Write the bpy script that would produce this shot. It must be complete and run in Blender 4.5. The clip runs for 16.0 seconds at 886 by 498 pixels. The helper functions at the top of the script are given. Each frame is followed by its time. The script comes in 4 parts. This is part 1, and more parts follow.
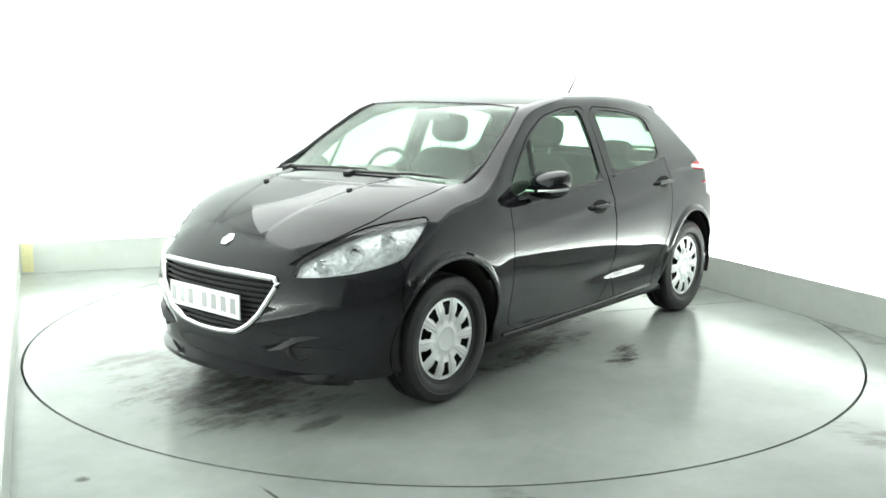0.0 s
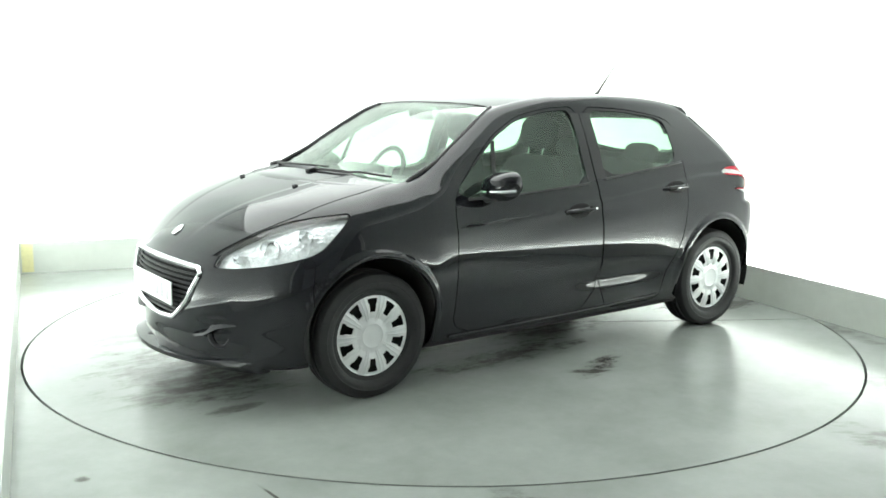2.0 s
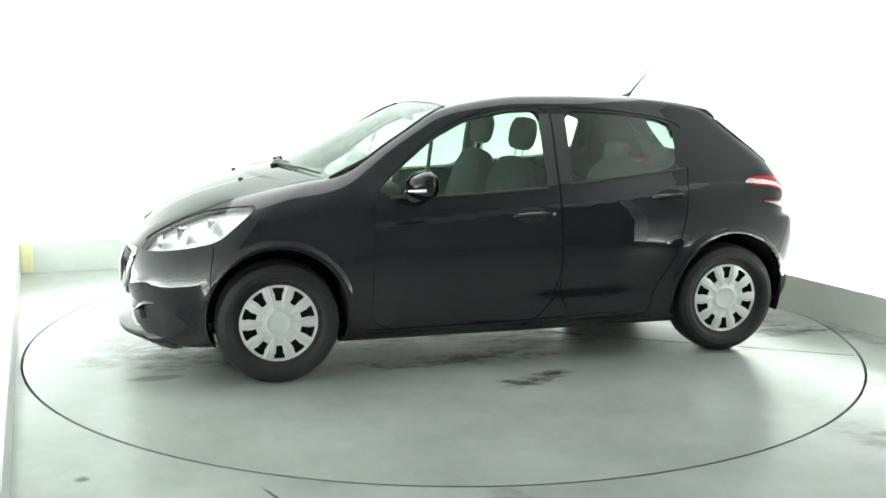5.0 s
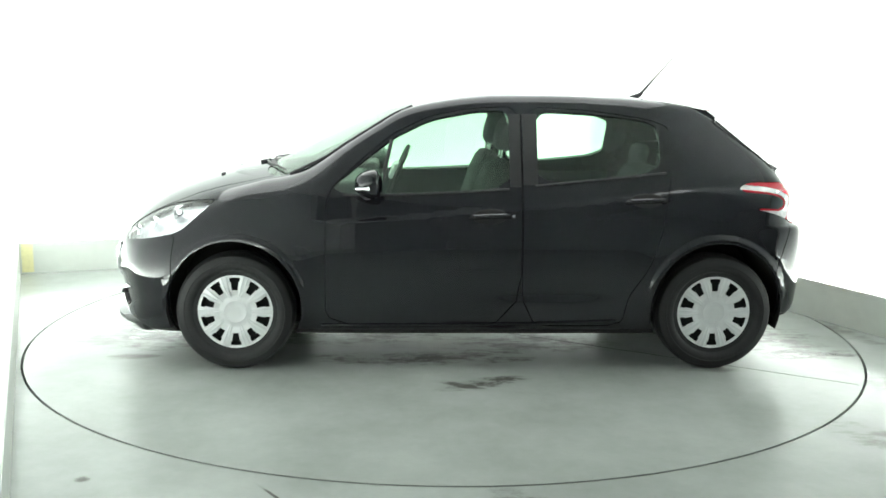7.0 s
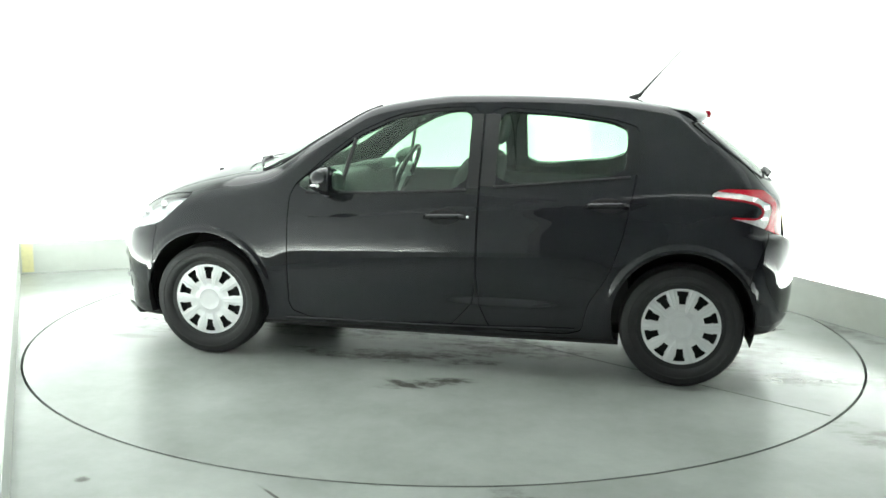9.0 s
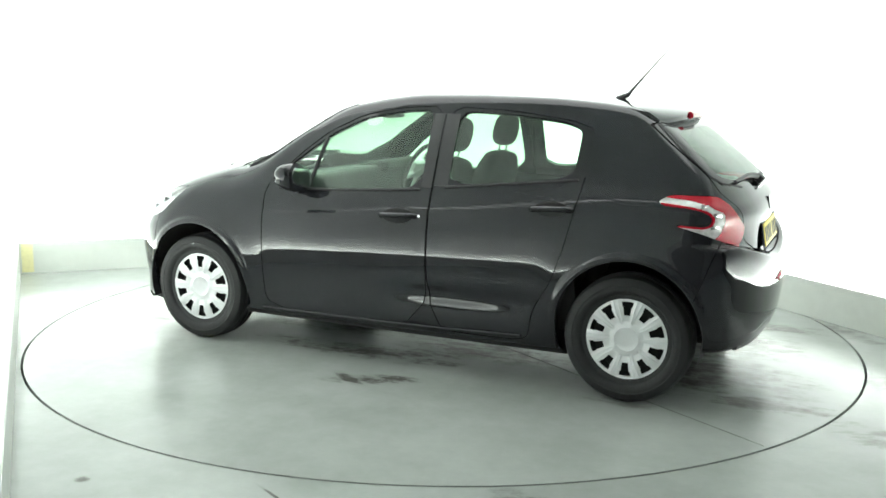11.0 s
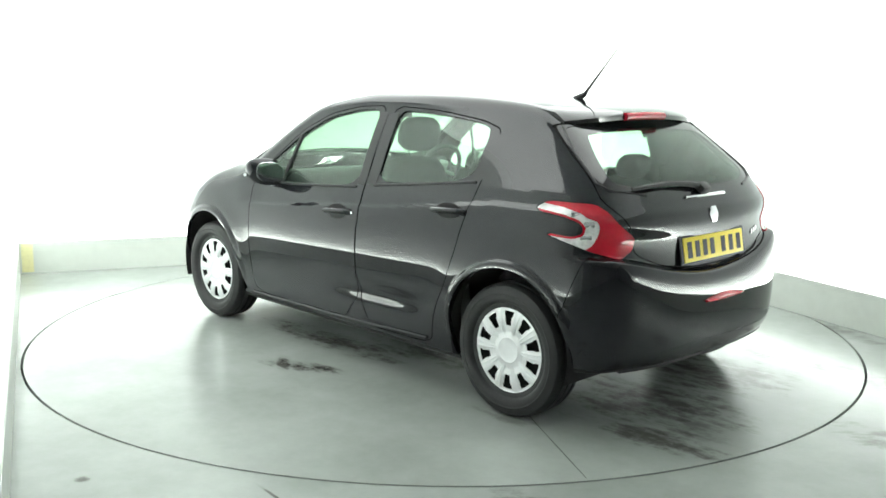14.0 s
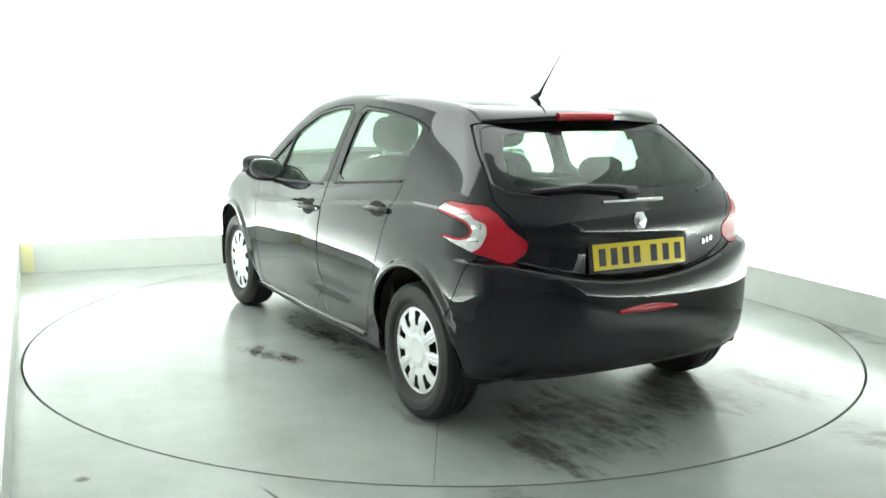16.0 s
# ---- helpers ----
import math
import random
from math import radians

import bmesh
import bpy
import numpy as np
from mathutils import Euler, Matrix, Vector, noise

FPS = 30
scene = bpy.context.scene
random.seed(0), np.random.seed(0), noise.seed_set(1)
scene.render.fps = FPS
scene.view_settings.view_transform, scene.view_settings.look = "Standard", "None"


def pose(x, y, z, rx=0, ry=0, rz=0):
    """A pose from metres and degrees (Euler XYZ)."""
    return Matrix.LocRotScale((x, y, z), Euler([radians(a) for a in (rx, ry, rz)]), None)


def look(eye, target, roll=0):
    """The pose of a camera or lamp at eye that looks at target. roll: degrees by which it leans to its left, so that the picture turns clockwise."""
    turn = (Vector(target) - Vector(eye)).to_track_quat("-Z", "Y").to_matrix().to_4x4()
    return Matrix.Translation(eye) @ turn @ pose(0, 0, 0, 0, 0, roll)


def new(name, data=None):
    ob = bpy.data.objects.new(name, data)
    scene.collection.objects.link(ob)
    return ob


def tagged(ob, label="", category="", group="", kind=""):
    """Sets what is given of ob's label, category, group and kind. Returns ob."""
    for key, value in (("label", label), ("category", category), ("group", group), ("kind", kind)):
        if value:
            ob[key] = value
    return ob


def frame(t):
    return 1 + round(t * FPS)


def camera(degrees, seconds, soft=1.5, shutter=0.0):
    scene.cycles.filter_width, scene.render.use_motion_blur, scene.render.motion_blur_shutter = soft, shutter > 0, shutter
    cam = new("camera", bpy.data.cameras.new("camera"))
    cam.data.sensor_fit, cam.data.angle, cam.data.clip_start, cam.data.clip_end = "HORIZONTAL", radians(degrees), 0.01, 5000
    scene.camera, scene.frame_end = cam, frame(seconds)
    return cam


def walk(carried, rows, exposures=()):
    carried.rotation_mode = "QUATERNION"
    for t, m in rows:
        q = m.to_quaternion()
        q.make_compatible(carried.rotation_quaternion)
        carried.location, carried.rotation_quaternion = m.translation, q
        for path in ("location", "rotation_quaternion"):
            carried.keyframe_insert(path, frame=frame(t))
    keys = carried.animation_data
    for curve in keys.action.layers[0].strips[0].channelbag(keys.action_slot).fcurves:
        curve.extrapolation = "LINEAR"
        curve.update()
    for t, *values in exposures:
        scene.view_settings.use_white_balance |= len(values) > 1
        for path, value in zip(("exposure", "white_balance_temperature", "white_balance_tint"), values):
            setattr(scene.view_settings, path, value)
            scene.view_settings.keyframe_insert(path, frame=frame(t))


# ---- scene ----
cam = camera(51.19, 16.0, soft=1.6)
EYE = look((0.0, -5.720, 1.468), (-0.0103, -0.7926, 0.6190), 0.68)
walk(cam, [(0.0, EYE), (16.0, EYE)], exposures=[(0.0, 0.0), (16.0, 0.0)])

# ---- light: white studio booth under a luminous ceiling ----
world = bpy.data.worlds.new("booth_air")
world.use_nodes = True
world.node_tree.nodes["Background"].inputs[0].default_value = (.9, 1, .95, 1)
world.node_tree.nodes["Background"].inputs[1].default_value = .3
scene.world = world


def area_lamp(name, where, target, sx, sy, power, colour=(.95, 1, .97)):
    lamp = bpy.data.lights.new(name, "AREA")
    lamp.shape, lamp.size, lamp.size_y, lamp.energy, lamp.color = "RECTANGLE", sx, sy, power, colour
    ob = new(name, lamp)
    ob.matrix_world = look(where, target)
    return ob


area_lamp("ceiling_light_panel", (-.3, .6, 3.05), (-.3, .601, 0), 4.6, 4.2, 200)
WASH = 36.0    # watts for each metre of the strips behind the plinth

# ---- materials ----


def material(name, colour, rough=.5, metal=0.0, coat=0.0, grain=0.0, scale=30.0, bump=0.0, rough_var=0.0, spec=.5):
    """A principled material with uneven colour and relief at two scales."""
    m = bpy.data.materials.new(name)
    m.use_nodes = True
    nt = m.node_tree
    p = nt.nodes["Principled BSDF"]
    p.inputs["Roughness"].default_value, p.inputs["Metallic"].default_value = rough, metal
    p.inputs["Coat Weight"].default_value, p.inputs["Coat Roughness"].default_value = coat, .03
    p.inputs["Specular IOR Level"].default_value = spec
    p.inputs["Base Color"].default_value = (*colour, 1)
    if grain or bump or rough_var:
        tc = nt.nodes.new("ShaderNodeTexCoord")
        big = nt.nodes.new("ShaderNodeTexNoise")
        big.inputs["Scale"].default_value, big.inputs["Detail"].default_value = scale * .08, 5
        fine = nt.nodes.new("ShaderNodeTexNoise")
        fine.inputs["Scale"].default_value, fine.inputs["Detail"].default_value = scale, 4
        for n in (big, fine):
            nt.links.new(tc.outputs["Object"], n.inputs["Vector"])
        mix = nt.nodes.new("ShaderNodeMath")
        mix.operation = "ADD"
        nt.links.new(big.outputs["Fac"], mix.inputs[0])
        nt.links.new(fine.outputs["Fac"], mix.inputs[1])
        if grain:
            ramp_node = nt.nodes.new("ShaderNodeMapRange")
            ramp_node.inputs[1].default_value, ramp_node.inputs[2].default_value = .6, 1.4
            ramp_node.inputs[3].default_value, ramp_node.inputs[4].default_value = 1 - grain, 1 + grain
            nt.links.new(mix.outputs[0], ramp_node.inputs[0])
            scaled = nt.nodes.new("ShaderNodeVectorMath")
            scaled.operation = "SCALE"
            scaled.inputs[0].default_value = colour
            nt.links.new(ramp_node.outputs[0], scaled.inputs["Scale"])
            nt.links.new(scaled.outputs[0], p.inputs["Base Color"])
        if rough_var:
            rv = nt.nodes.new("ShaderNodeMapRange")
            rv.inputs[1].default_value, rv.inputs[2].default_value = .6, 1.4
            rv.inputs[3].default_value, rv.inputs[4].default_value = max(0, rough - rough_var), rough + rough_var
            nt.links.new(mix.outputs[0], rv.inputs[0])
            nt.links.new(rv.outputs[0], p.inputs["Roughness"])
        if bump:
            b = nt.nodes.new("ShaderNodeBump")
            b.inputs["Strength"].default_value, b.inputs["Distance"].default_value = bump, .003
            nt.links.new(fine.outputs["Fac"], b.inputs["Height"])
            nt.links.new(b.outputs[0], p.inputs["Normal"])
    return m


def glass_material(name, tint, gloss=.04):
    """Thin clear pane: tinted see-through with a Fresnel gloss."""
    m = bpy.data.materials.new(name)
    m.use_nodes = True
    nt = m.node_tree
    nt.nodes.remove(nt.nodes["Principled BSDF"])
    out = nt.nodes["Material Output"]
    clear = nt.nodes.new("ShaderNodeBsdfTransparent")
    clear.inputs[0].default_value = (*tint, 1)
    shine = nt.nodes.new("ShaderNodeBsdfGlossy")
    shine.inputs["Roughness"].default_value = .02
    facing = nt.nodes.new("ShaderNodeLayerWeight")
    facing.inputs[0].default_value = .5
    power = nt.nodes.new("ShaderNodeMath")
    power.operation = "POWER"
    power.inputs[1].default_value = 5
    nt.links.new(facing.outputs["Facing"], power.inputs[0])
    fres = nt.nodes.new("ShaderNodeMapRange")
    fres.inputs[3].default_value, fres.inputs[4].default_value = gloss, .8
    nt.links.new(power.outputs[0], fres.inputs[0])
    mix = nt.nodes.new("ShaderNodeMixShader")
    nt.links.new(fres.outputs[0], mix.inputs[0])
    nt.links.new(clear.outputs[0], mix.inputs[1])
    nt.links.new(shine.outputs[0], mix.inputs[2])
    nt.links.new(mix.outputs[0], out.inputs[0])
    return m


def floor_material(name, marks):
    """Pale green-grey sealed resin with damp dirt; marks: (x, y, length, width, turn, strength) of grimy streaks and
    darker bands.
    """
    m = bpy.data.materials.new(name)
    m.use_nodes = True
    nt = m.node_tree
    p = nt.nodes["Principled BSDF"]
    p.inputs["Specular IOR Level"].default_value = .38
    tc = nt.nodes.new("ShaderNodeTexCoord")

    def noise_node(scale, detail, rough=.6, stretch=None, turn=0.0):
        n = nt.nodes.new("ShaderNodeTexNoise")
        n.inputs["Scale"].default_value, n.inputs["Detail"].default_value, n.inputs["Roughness"].default_value = scale, detail, rough
        mp = nt.nodes.new("ShaderNodeMapping")
        mp.inputs["Rotation"].default_value = (0, 0, turn)
        if stretch:
            mp.inputs["Scale"].default_value = stretch
        nt.links.new(tc.outputs["Object"], mp.inputs[0])
        nt.links.new(mp.outputs[0], n.inputs["Vector"])
        return n.outputs["Fac"]

    def math_node(op, a, b=0.0, clamp=False):
        n = nt.nodes.new("ShaderNodeMath")
        n.operation, n.use_clamp = op, clamp
        for i, v in enumerate((a, b)):
            if isinstance(v, (int, float)):
                n.inputs[i].default_value = v
            else:
                nt.links.new(v, n.inputs[i])
        return n.outputs[0]

    def fit_range(v, lo, hi, to0=0.0, to1=1.0):
        n = nt.nodes.new("ShaderNodeMapRange")
        n.interpolation_type = "SMOOTHSTEP"
        for i, q in enumerate((lo, hi, to0, to1)):
            n.inputs[i + 1].default_value = q
        nt.links.new(v, n.inputs[0])
        return n.outputs[0]

    cloud, speck = noise_node(1.3, 6), noise_node(16, 9, .75)
    dirt = None
    for x, y, length, width, turn, strength in marks:
        mp = nt.nodes.new("ShaderNodeMapping")
        mp.vector_type = "TEXTURE"
        mp.inputs["Location"].default_value = (x, y, 0)
        mp.inputs["Rotation"].default_value = (0, 0, radians(turn))
        mp.inputs["Scale"].default_value = (length, width, 1)
        nt.links.new(tc.outputs["Object"], mp.inputs[0])
        ln = nt.nodes.new("ShaderNodeVectorMath")
        ln.operation = "LENGTH"
        nt.links.new(mp.outputs[0], ln.inputs[0])
        blot = fit_range(ln.outputs["Value"], .15, 1.0, 1, 0)
        streaks = noise_node(6, 8, .66, (.6, 1.7, 1), -radians(turn))
        grit = math_node("ADD", math_node("MULTIPLY", streaks, 1.7), math_node("MULTIPLY", speck, .9))
        torn = fit_range(math_node("ADD", math_node("MULTIPLY", blot, .5), math_node("SUBTRACT", grit, 1.3)), .08, .70)
        one = math_node("MULTIPLY", math_node("MULTIPLY", torn, math_node("MULTIPLY", blot, 2.2, True)), strength * .95, True)
        soft = math_node("MULTIPLY", math_node("MULTIPLY", blot, fit_range(cloud, .38, .62, .25, 1)), strength * .30, True)
        one = math_node("MAXIMUM", one, soft)
        dirt = one if dirt is None else math_node("MAXIMUM", dirt, one)
    tone = math_node("ADD", math_node("MULTIPLY", cloud, .8), math_node("MULTIPLY", speck, .2))
    base = nt.nodes.new("ShaderNodeValToRGB")
    base.color_ramp.elements[0].position, base.color_ramp.elements[0].color = .35, FLOOR_DARK
    base.color_ramp.elements[1].position, base.color_ramp.elements[1].color = .65, FLOOR_LIGHT
    nt.links.new(tone, base.inputs[0])
    col = nt.nodes.new("ShaderNodeMix")
    col.data_type = "RGBA"
    nt.links.new(base.outputs[0], col.inputs[6])
    col.inputs[7].default_value = (.055, .05, .045, 1)
    nt.links.new(math_node("MULTIPLY", dirt, .9), col.inputs[0])
    nt.links.new(col.outputs[2], p.inputs["Base Color"])
    nt.links.new(fit_range(cloud, .3, .7, .20, .27), p.inputs["Roughness"])
    b = nt.nodes.new("ShaderNodeBump")
    b.inputs["Strength"].default_value, b.inputs["Distance"].default_value = .05, .004
    nt.links.new(noise_node(3, 3), b.inputs["Height"])
    nt.links.new(b.outputs[0], p.inputs["Normal"])
    return m


FLOOR_DARK, FLOOR_LIGHT = (.25, .268, .252, 1), (.335, .357, .34, 1)
PAINT = material("black_car_paint", (.0105, .011, .0140), .02, grain=.08, scale=8)
TRIM = material("black_plastic_trim", (.012, .012, .013), .45, grain=.2, scale=80, bump=.1)
FRIT = material("black_glass_border", (.006, .006, .007), .03, grain=.05, scale=20)
RUBBER = material("tyre_rubber", (.010, .010, .011), .6, grain=.25, scale=90, bump=.3, rough_var=.1)
SILVER = material("silver_wheel_paint", (.70, .71, .72), .32, metal=.2, grain=.04, scale=30)
CHROME = material("chrome", (.85, .86, .87), .12, metal=1.0, grain=.04, scale=50)
DARK = material("black_void", (.006, .006, .006), .8, grain=.2, scale=40)
CLOTH = material("dark_grey_seat_cloth", (.030, .031, .034), .9, grain=.3, scale=160, bump=.4)
DASH = material("charcoal_dashboard", (.03, .03, .032), .6, grain=.2, scale=200, bump=.3)
RED = material("red_lamp_plastic", (.50, .006, .022), .12, coat=.6, grain=.12, scale=50)
CLEAR = material("clear_lamp_plastic", (.66, .66, .66), .12, coat=.6, grain=.45, scale=38, bump=.6)
PLATE_WHITE = material("white_plate", (.8, .8, .8), .3, grain=.05, scale=50)
PLATE_YELLOW = material("yellow_plate", (.86, .66, .04), .3, grain=.05, scale=50)
INK = material("plate_lettering", (.02, .02, .02), .5)
GLASS = glass_material("window_glass", (.82, .94, .85), .03)
SIDE_GLASS = glass_material("side_window_glass", (.82, .94, .85), .06)
REFLECTOR = material("lamp_reflector", (.85, .86, .87), .15, metal=.65, grain=.5, scale=45, bump=3.0)
LENS = glass_material("headlamp_lens", (.98, .985, .99))
WALL = material("white_wall_paint", (.86, .89, .87), .6, grain=.02, scale=6, bump=.05)
KERB = material("grey_green_plinth_paint", (.60, .63, .585), .45, grain=.06, scale=12, bump=.1)
# Grey in place of white: the dimness is put into the colour.
GREYED_WALL = material("wall_greyed_for_dimness", (.40, .41, .405), .7, grain=.05, scale=6, bump=.05)
# Front lettering painted grey: its washed-out look is put into the colour.
FAINT_INK = material("washed_out_plate_lettering", (.34, .34, .35), .5)
CEILING = material("pale_grey_ceiling_paint", (.56, .575, .57), .7, grain=.04, scale=6, bump=.05)
TAPE = material("cream_corner_tape", (.78, .74, .42), .5, grain=.12, scale=25, bump=.1)
GAP = material("dark_gap", (.02, .022, .02), .8, grain=.3, scale=30)

# ---- helpers for meshes ----


def mesh_of(bm, name, smooth=None):
    me = bpy.data.meshes.new(name)
    bm.to_mesh(me)
    bm.free()
    if smooth is not None:
        me.shade_smooth()
        me.set_sharp_from_angle(angle=radians(smooth))
    return me


def part(name, bm, mat, parent, label="", smooth=35):
    """One mesh object under a thing or part."""
    ob = new(name, mesh_of(bm, name, smooth))
    ob.data.materials.append(mat)
    ob.parent = parent
    if label:
        ob["label"] = label
    return ob


def box(bm, size, where, turn=(0, 0, 0), bevel=0.0, segments=2):
    """A bevelled box added to bm."""
    made = bmesh.ops.create_cube(bm, size=1)["verts"]
    m = pose(*where, *turn) @ Matrix.Diagonal((*size, 1))
    bmesh.ops.transform(bm, matrix=m, verts=made)
    if bevel:
        edges = list({e for v in made for e in v.link_edges})
        bmesh.ops.bevel(bm, geom=edges, offset=bevel, segments=segments, affect="EDGES", profile=.6)
    return bm


def prism(bm, outline, z0, z1):
    """An upright solid over a plan outline."""
    low = [bm.verts.new((x, y, z0)) for x, y in outline]
    high = [bm.verts.new((x, y, z1)) for x, y in outline]
    bm.faces.new(low[::-1])
    bm.faces.new(high)
    n = len(low)
    for i in range(n):
        bm.faces.new((low[i], low[(i + 1) % n], high[(i + 1) % n], high[i]))
    bmesh.ops.recalc_face_normals(bm, faces=bm.faces)
    return bm


def tube(bm, points, radius, sides=8, taper=None):
    """A round bar along points."""
    rings = []
    pts = [Vector(p) for p in points]
    for i, p in enumerate(pts):
        way = (pts[min(i + 1, len(pts) - 1)] - pts[max(i - 1, 0)]).normalized()
        q = way.to_track_quat("Z", "Y")
        r = radius if taper is None else radius + (taper - radius) * i / (len(pts) - 1)
        rings.append([bm.verts.new(p + q @ Vector((r * math.cos(a), r * math.sin(a), 0))) for a in (2 * math.pi * k / sides for k in range(sides))])
    for a, b in zip(rings, rings[1:]):
        for k in range(sides):
            bm.faces.new((a[k], a[(k + 1) % sides], b[(k + 1) % sides], b[k]))
    bm.faces.new(rings[0][::-1])
    bm.faces.new(rings[-1])
    return bm


def lathe(bm, profile, sides=64, close=False):
    """Turns (radius, along-y) pairs about the y axis."""
    rings = [[bm.verts.new((r * math.cos(a), y, r * math.sin(a))) for a in (2 * math.pi * k / sides for k in range(sides))] for r, y in profile]
    pairs = list(zip(rings, rings[1:])) + ([(rings[-1], rings[0])] if close else [])
    for a, b in pairs:
        for k in range(sides):
            bm.faces.new((a[k], a[(k + 1) % sides], b[(k + 1) % sides], b[k]))
    bmesh.ops.recalc_face_normals(bm, faces=bm.faces)
    return bm


def setting(name, bm, mat, label, category, smooth=None):
    ob = new(name, mesh_of(bm, name, smooth))
    ob.data.materials.append(mat)
    return tagged(ob, label, category, kind="structure")


# ---- the booth: floor, plinth, walls, ceiling ----
RING = 2.444
LEFT_BACK, RIGHT_BACK = (-3.335, 1.40), (1.096, 3.068)      # plinth corners at the floor
LEFT_NEAR, RIGHT_NEAR = (-.55, -4.86), (4.75, -4.46)
FAR_LEFT, FAR_RIGHT = (.55, -7.3), (6.1, -7.3)


def ring_points(radius, n=192):
    return [(radius * math.cos(2 * math.pi * k / n), radius * math.sin(2 * math.pi * k / n)) for k in range(n)]


def build_floor():
    bm = bmesh.new()
    n = 192
    inner = [bm.verts.new((x, y, 0)) for x, y in ring_points(RING + .013, n)]
    lower = [bm.verts.new((x, y, -.06)) for x, y in ring_points(RING + .013, n)]
    outer = [bm.verts.new((x, y, 0)) for x, y in ring_points(9.5, n)]
    for k in range(n):
        j = (k + 1) % n
        bm.faces.new((inner[k], outer[k], outer[j], inner[j]))
        bm.faces.new((lower[k], inner[k], inner[j], lower[j]))
    # The mark at (2.45, 0) is a darker band along the right plinth.
    marks = [(-1.36, -2.43, .05, .045, 0, 1.0), (.36, -2.62, .34, .13, -40, 1.0), (1.95, -1.95, .55, .24, 130, .8), (2.35, -1.25, .8, .22, 118, .7), (-.62, -2.54, .16, .012, -50, 1.2), (2.45, .0, .9, .16, 116, .6), (-2.2, .6, .8, .3, 20, .3)]
    setting("floor", bm, floor_material("studio_floor_resin", marks), "pale green-grey sealed resin floor with damp dirt marks and a darker band beside the plinth", "floor")
    bm = bmesh.new()
    prism(bm, ring_points(RING + .05, 96), -.10, -.055)
    setting("turntable_pit", bm, GAP, "dark gap under the rim of the turntable", "pit")


def plinth_and_wall(name_index, a, b, out):
    """A painted plinth board along a-b with the white wall over it; out: unit normal away from the room."""
    (ax, ay), (bx, by), (ox, oy) = a, b, out
    bm = bmesh.new()
    prism(bm, [(ax, ay), (bx, by), (bx + ox * .02, by + oy * .02), (ax + ox * .02, ay + oy * .02)], .0015, .25)
    bmesh.ops.bevel(bm, geom=[e for e in bm.edges if all(v.co.z > .2 for v in e.verts)], offset=.006, segments=2, affect="EDGES")
    setting("baseboard_%d" % name_index, bm, KERB, "low grey-green painted plinth board that hides the wall lights", "plinth", 40)
    mx, my = (ax + bx) / 2, (ay + by) / 2
    share = .80 if name_index == 1 else .98
    run = math.hypot(bx - ax, by - ay) * share
    mx, my = mx + (bx - ax) * (.98 - share) / 2, my + (by - ay) * (.98 - share) / 2
    area_lamp("wall_wash_light", (mx + ox * .07, my + oy * .07, .05), (mx + ox * .13, my + oy * .13, .6), run, .05, WASH * run * (.8 if name_index == 1 else 1.0))
    bm = bmesh.new()
    n = math.hypot(bx - ax, by - ay)
    ux, uy = (bx - ax) / n * .17, (by - ay) / n * .17
    prism(bm, [(ax - ux + ox * .16, ay - uy + oy * .16), (bx + ux + ox * .16, by + uy + oy * .16),
               (bx + ux + ox * .3, by + uy + oy * .3), (ax - ux + ox * .3, ay - uy + oy * .3)], 0, 3.2)
    setting("wall_%d" % name_index, bm, WALL, "plain bright white painted studio wall", "wall")


def build_booth():
    build_floor()

    def outward(a, b):
        dx, dy = b[0] - a[0], b[1] - a[1]
        n = math.hypot(dx, dy)
        return (-dy / n, dx / n)
    corners = [LEFT_NEAR, LEFT_BACK, RIGHT_BACK, RIGHT_NEAR]
    for i, (a, b) in enumerate(zip(corners, corners[1:])):
        plinth_and_wall(i + 1, a, b, outward(a, b))
    # Unseen walls close the camera side; their grey stands for its dimness.
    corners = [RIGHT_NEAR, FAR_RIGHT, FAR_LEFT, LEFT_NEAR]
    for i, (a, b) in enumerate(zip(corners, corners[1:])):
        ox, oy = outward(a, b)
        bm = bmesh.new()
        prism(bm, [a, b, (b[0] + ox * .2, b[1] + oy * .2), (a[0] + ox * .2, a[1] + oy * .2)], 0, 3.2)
        setting("wall_%d" % (i + 4), bm, GREYED_WALL, "unseen wall behind the camera, coloured grey to stand for the dim side", "wall")
    ux, uy = RIGHT_BACK[0] - LEFT_BACK[0], RIGHT_BACK[1] - LEFT_BACK[1]
    n = math.hypot(ux, uy)
    ux, uy = ux / n, uy / n
    bm = bmesh.new()
    prism(bm, [(LEFT_BACK[0] + ux * a + uy * d, LEFT_BACK[1] + uy * a - ux * d) for a, d in ((.015, .001), (.10, .001), (.10, .004), (.015, .004))], .012, .236)
    setting("trim", bm, TAPE, "faded cream tape on the corner of the plinth", "tape")
    bm = bmesh.new()
    prism(bm, [(-4.5, -8), (7.5, -8), (7.5, 4.5), (-4.5, 4.5)], 3.2, 3.35)
    setting("ceiling", bm, CEILING, "plain pale grey ceiling over the booth", "ceiling")


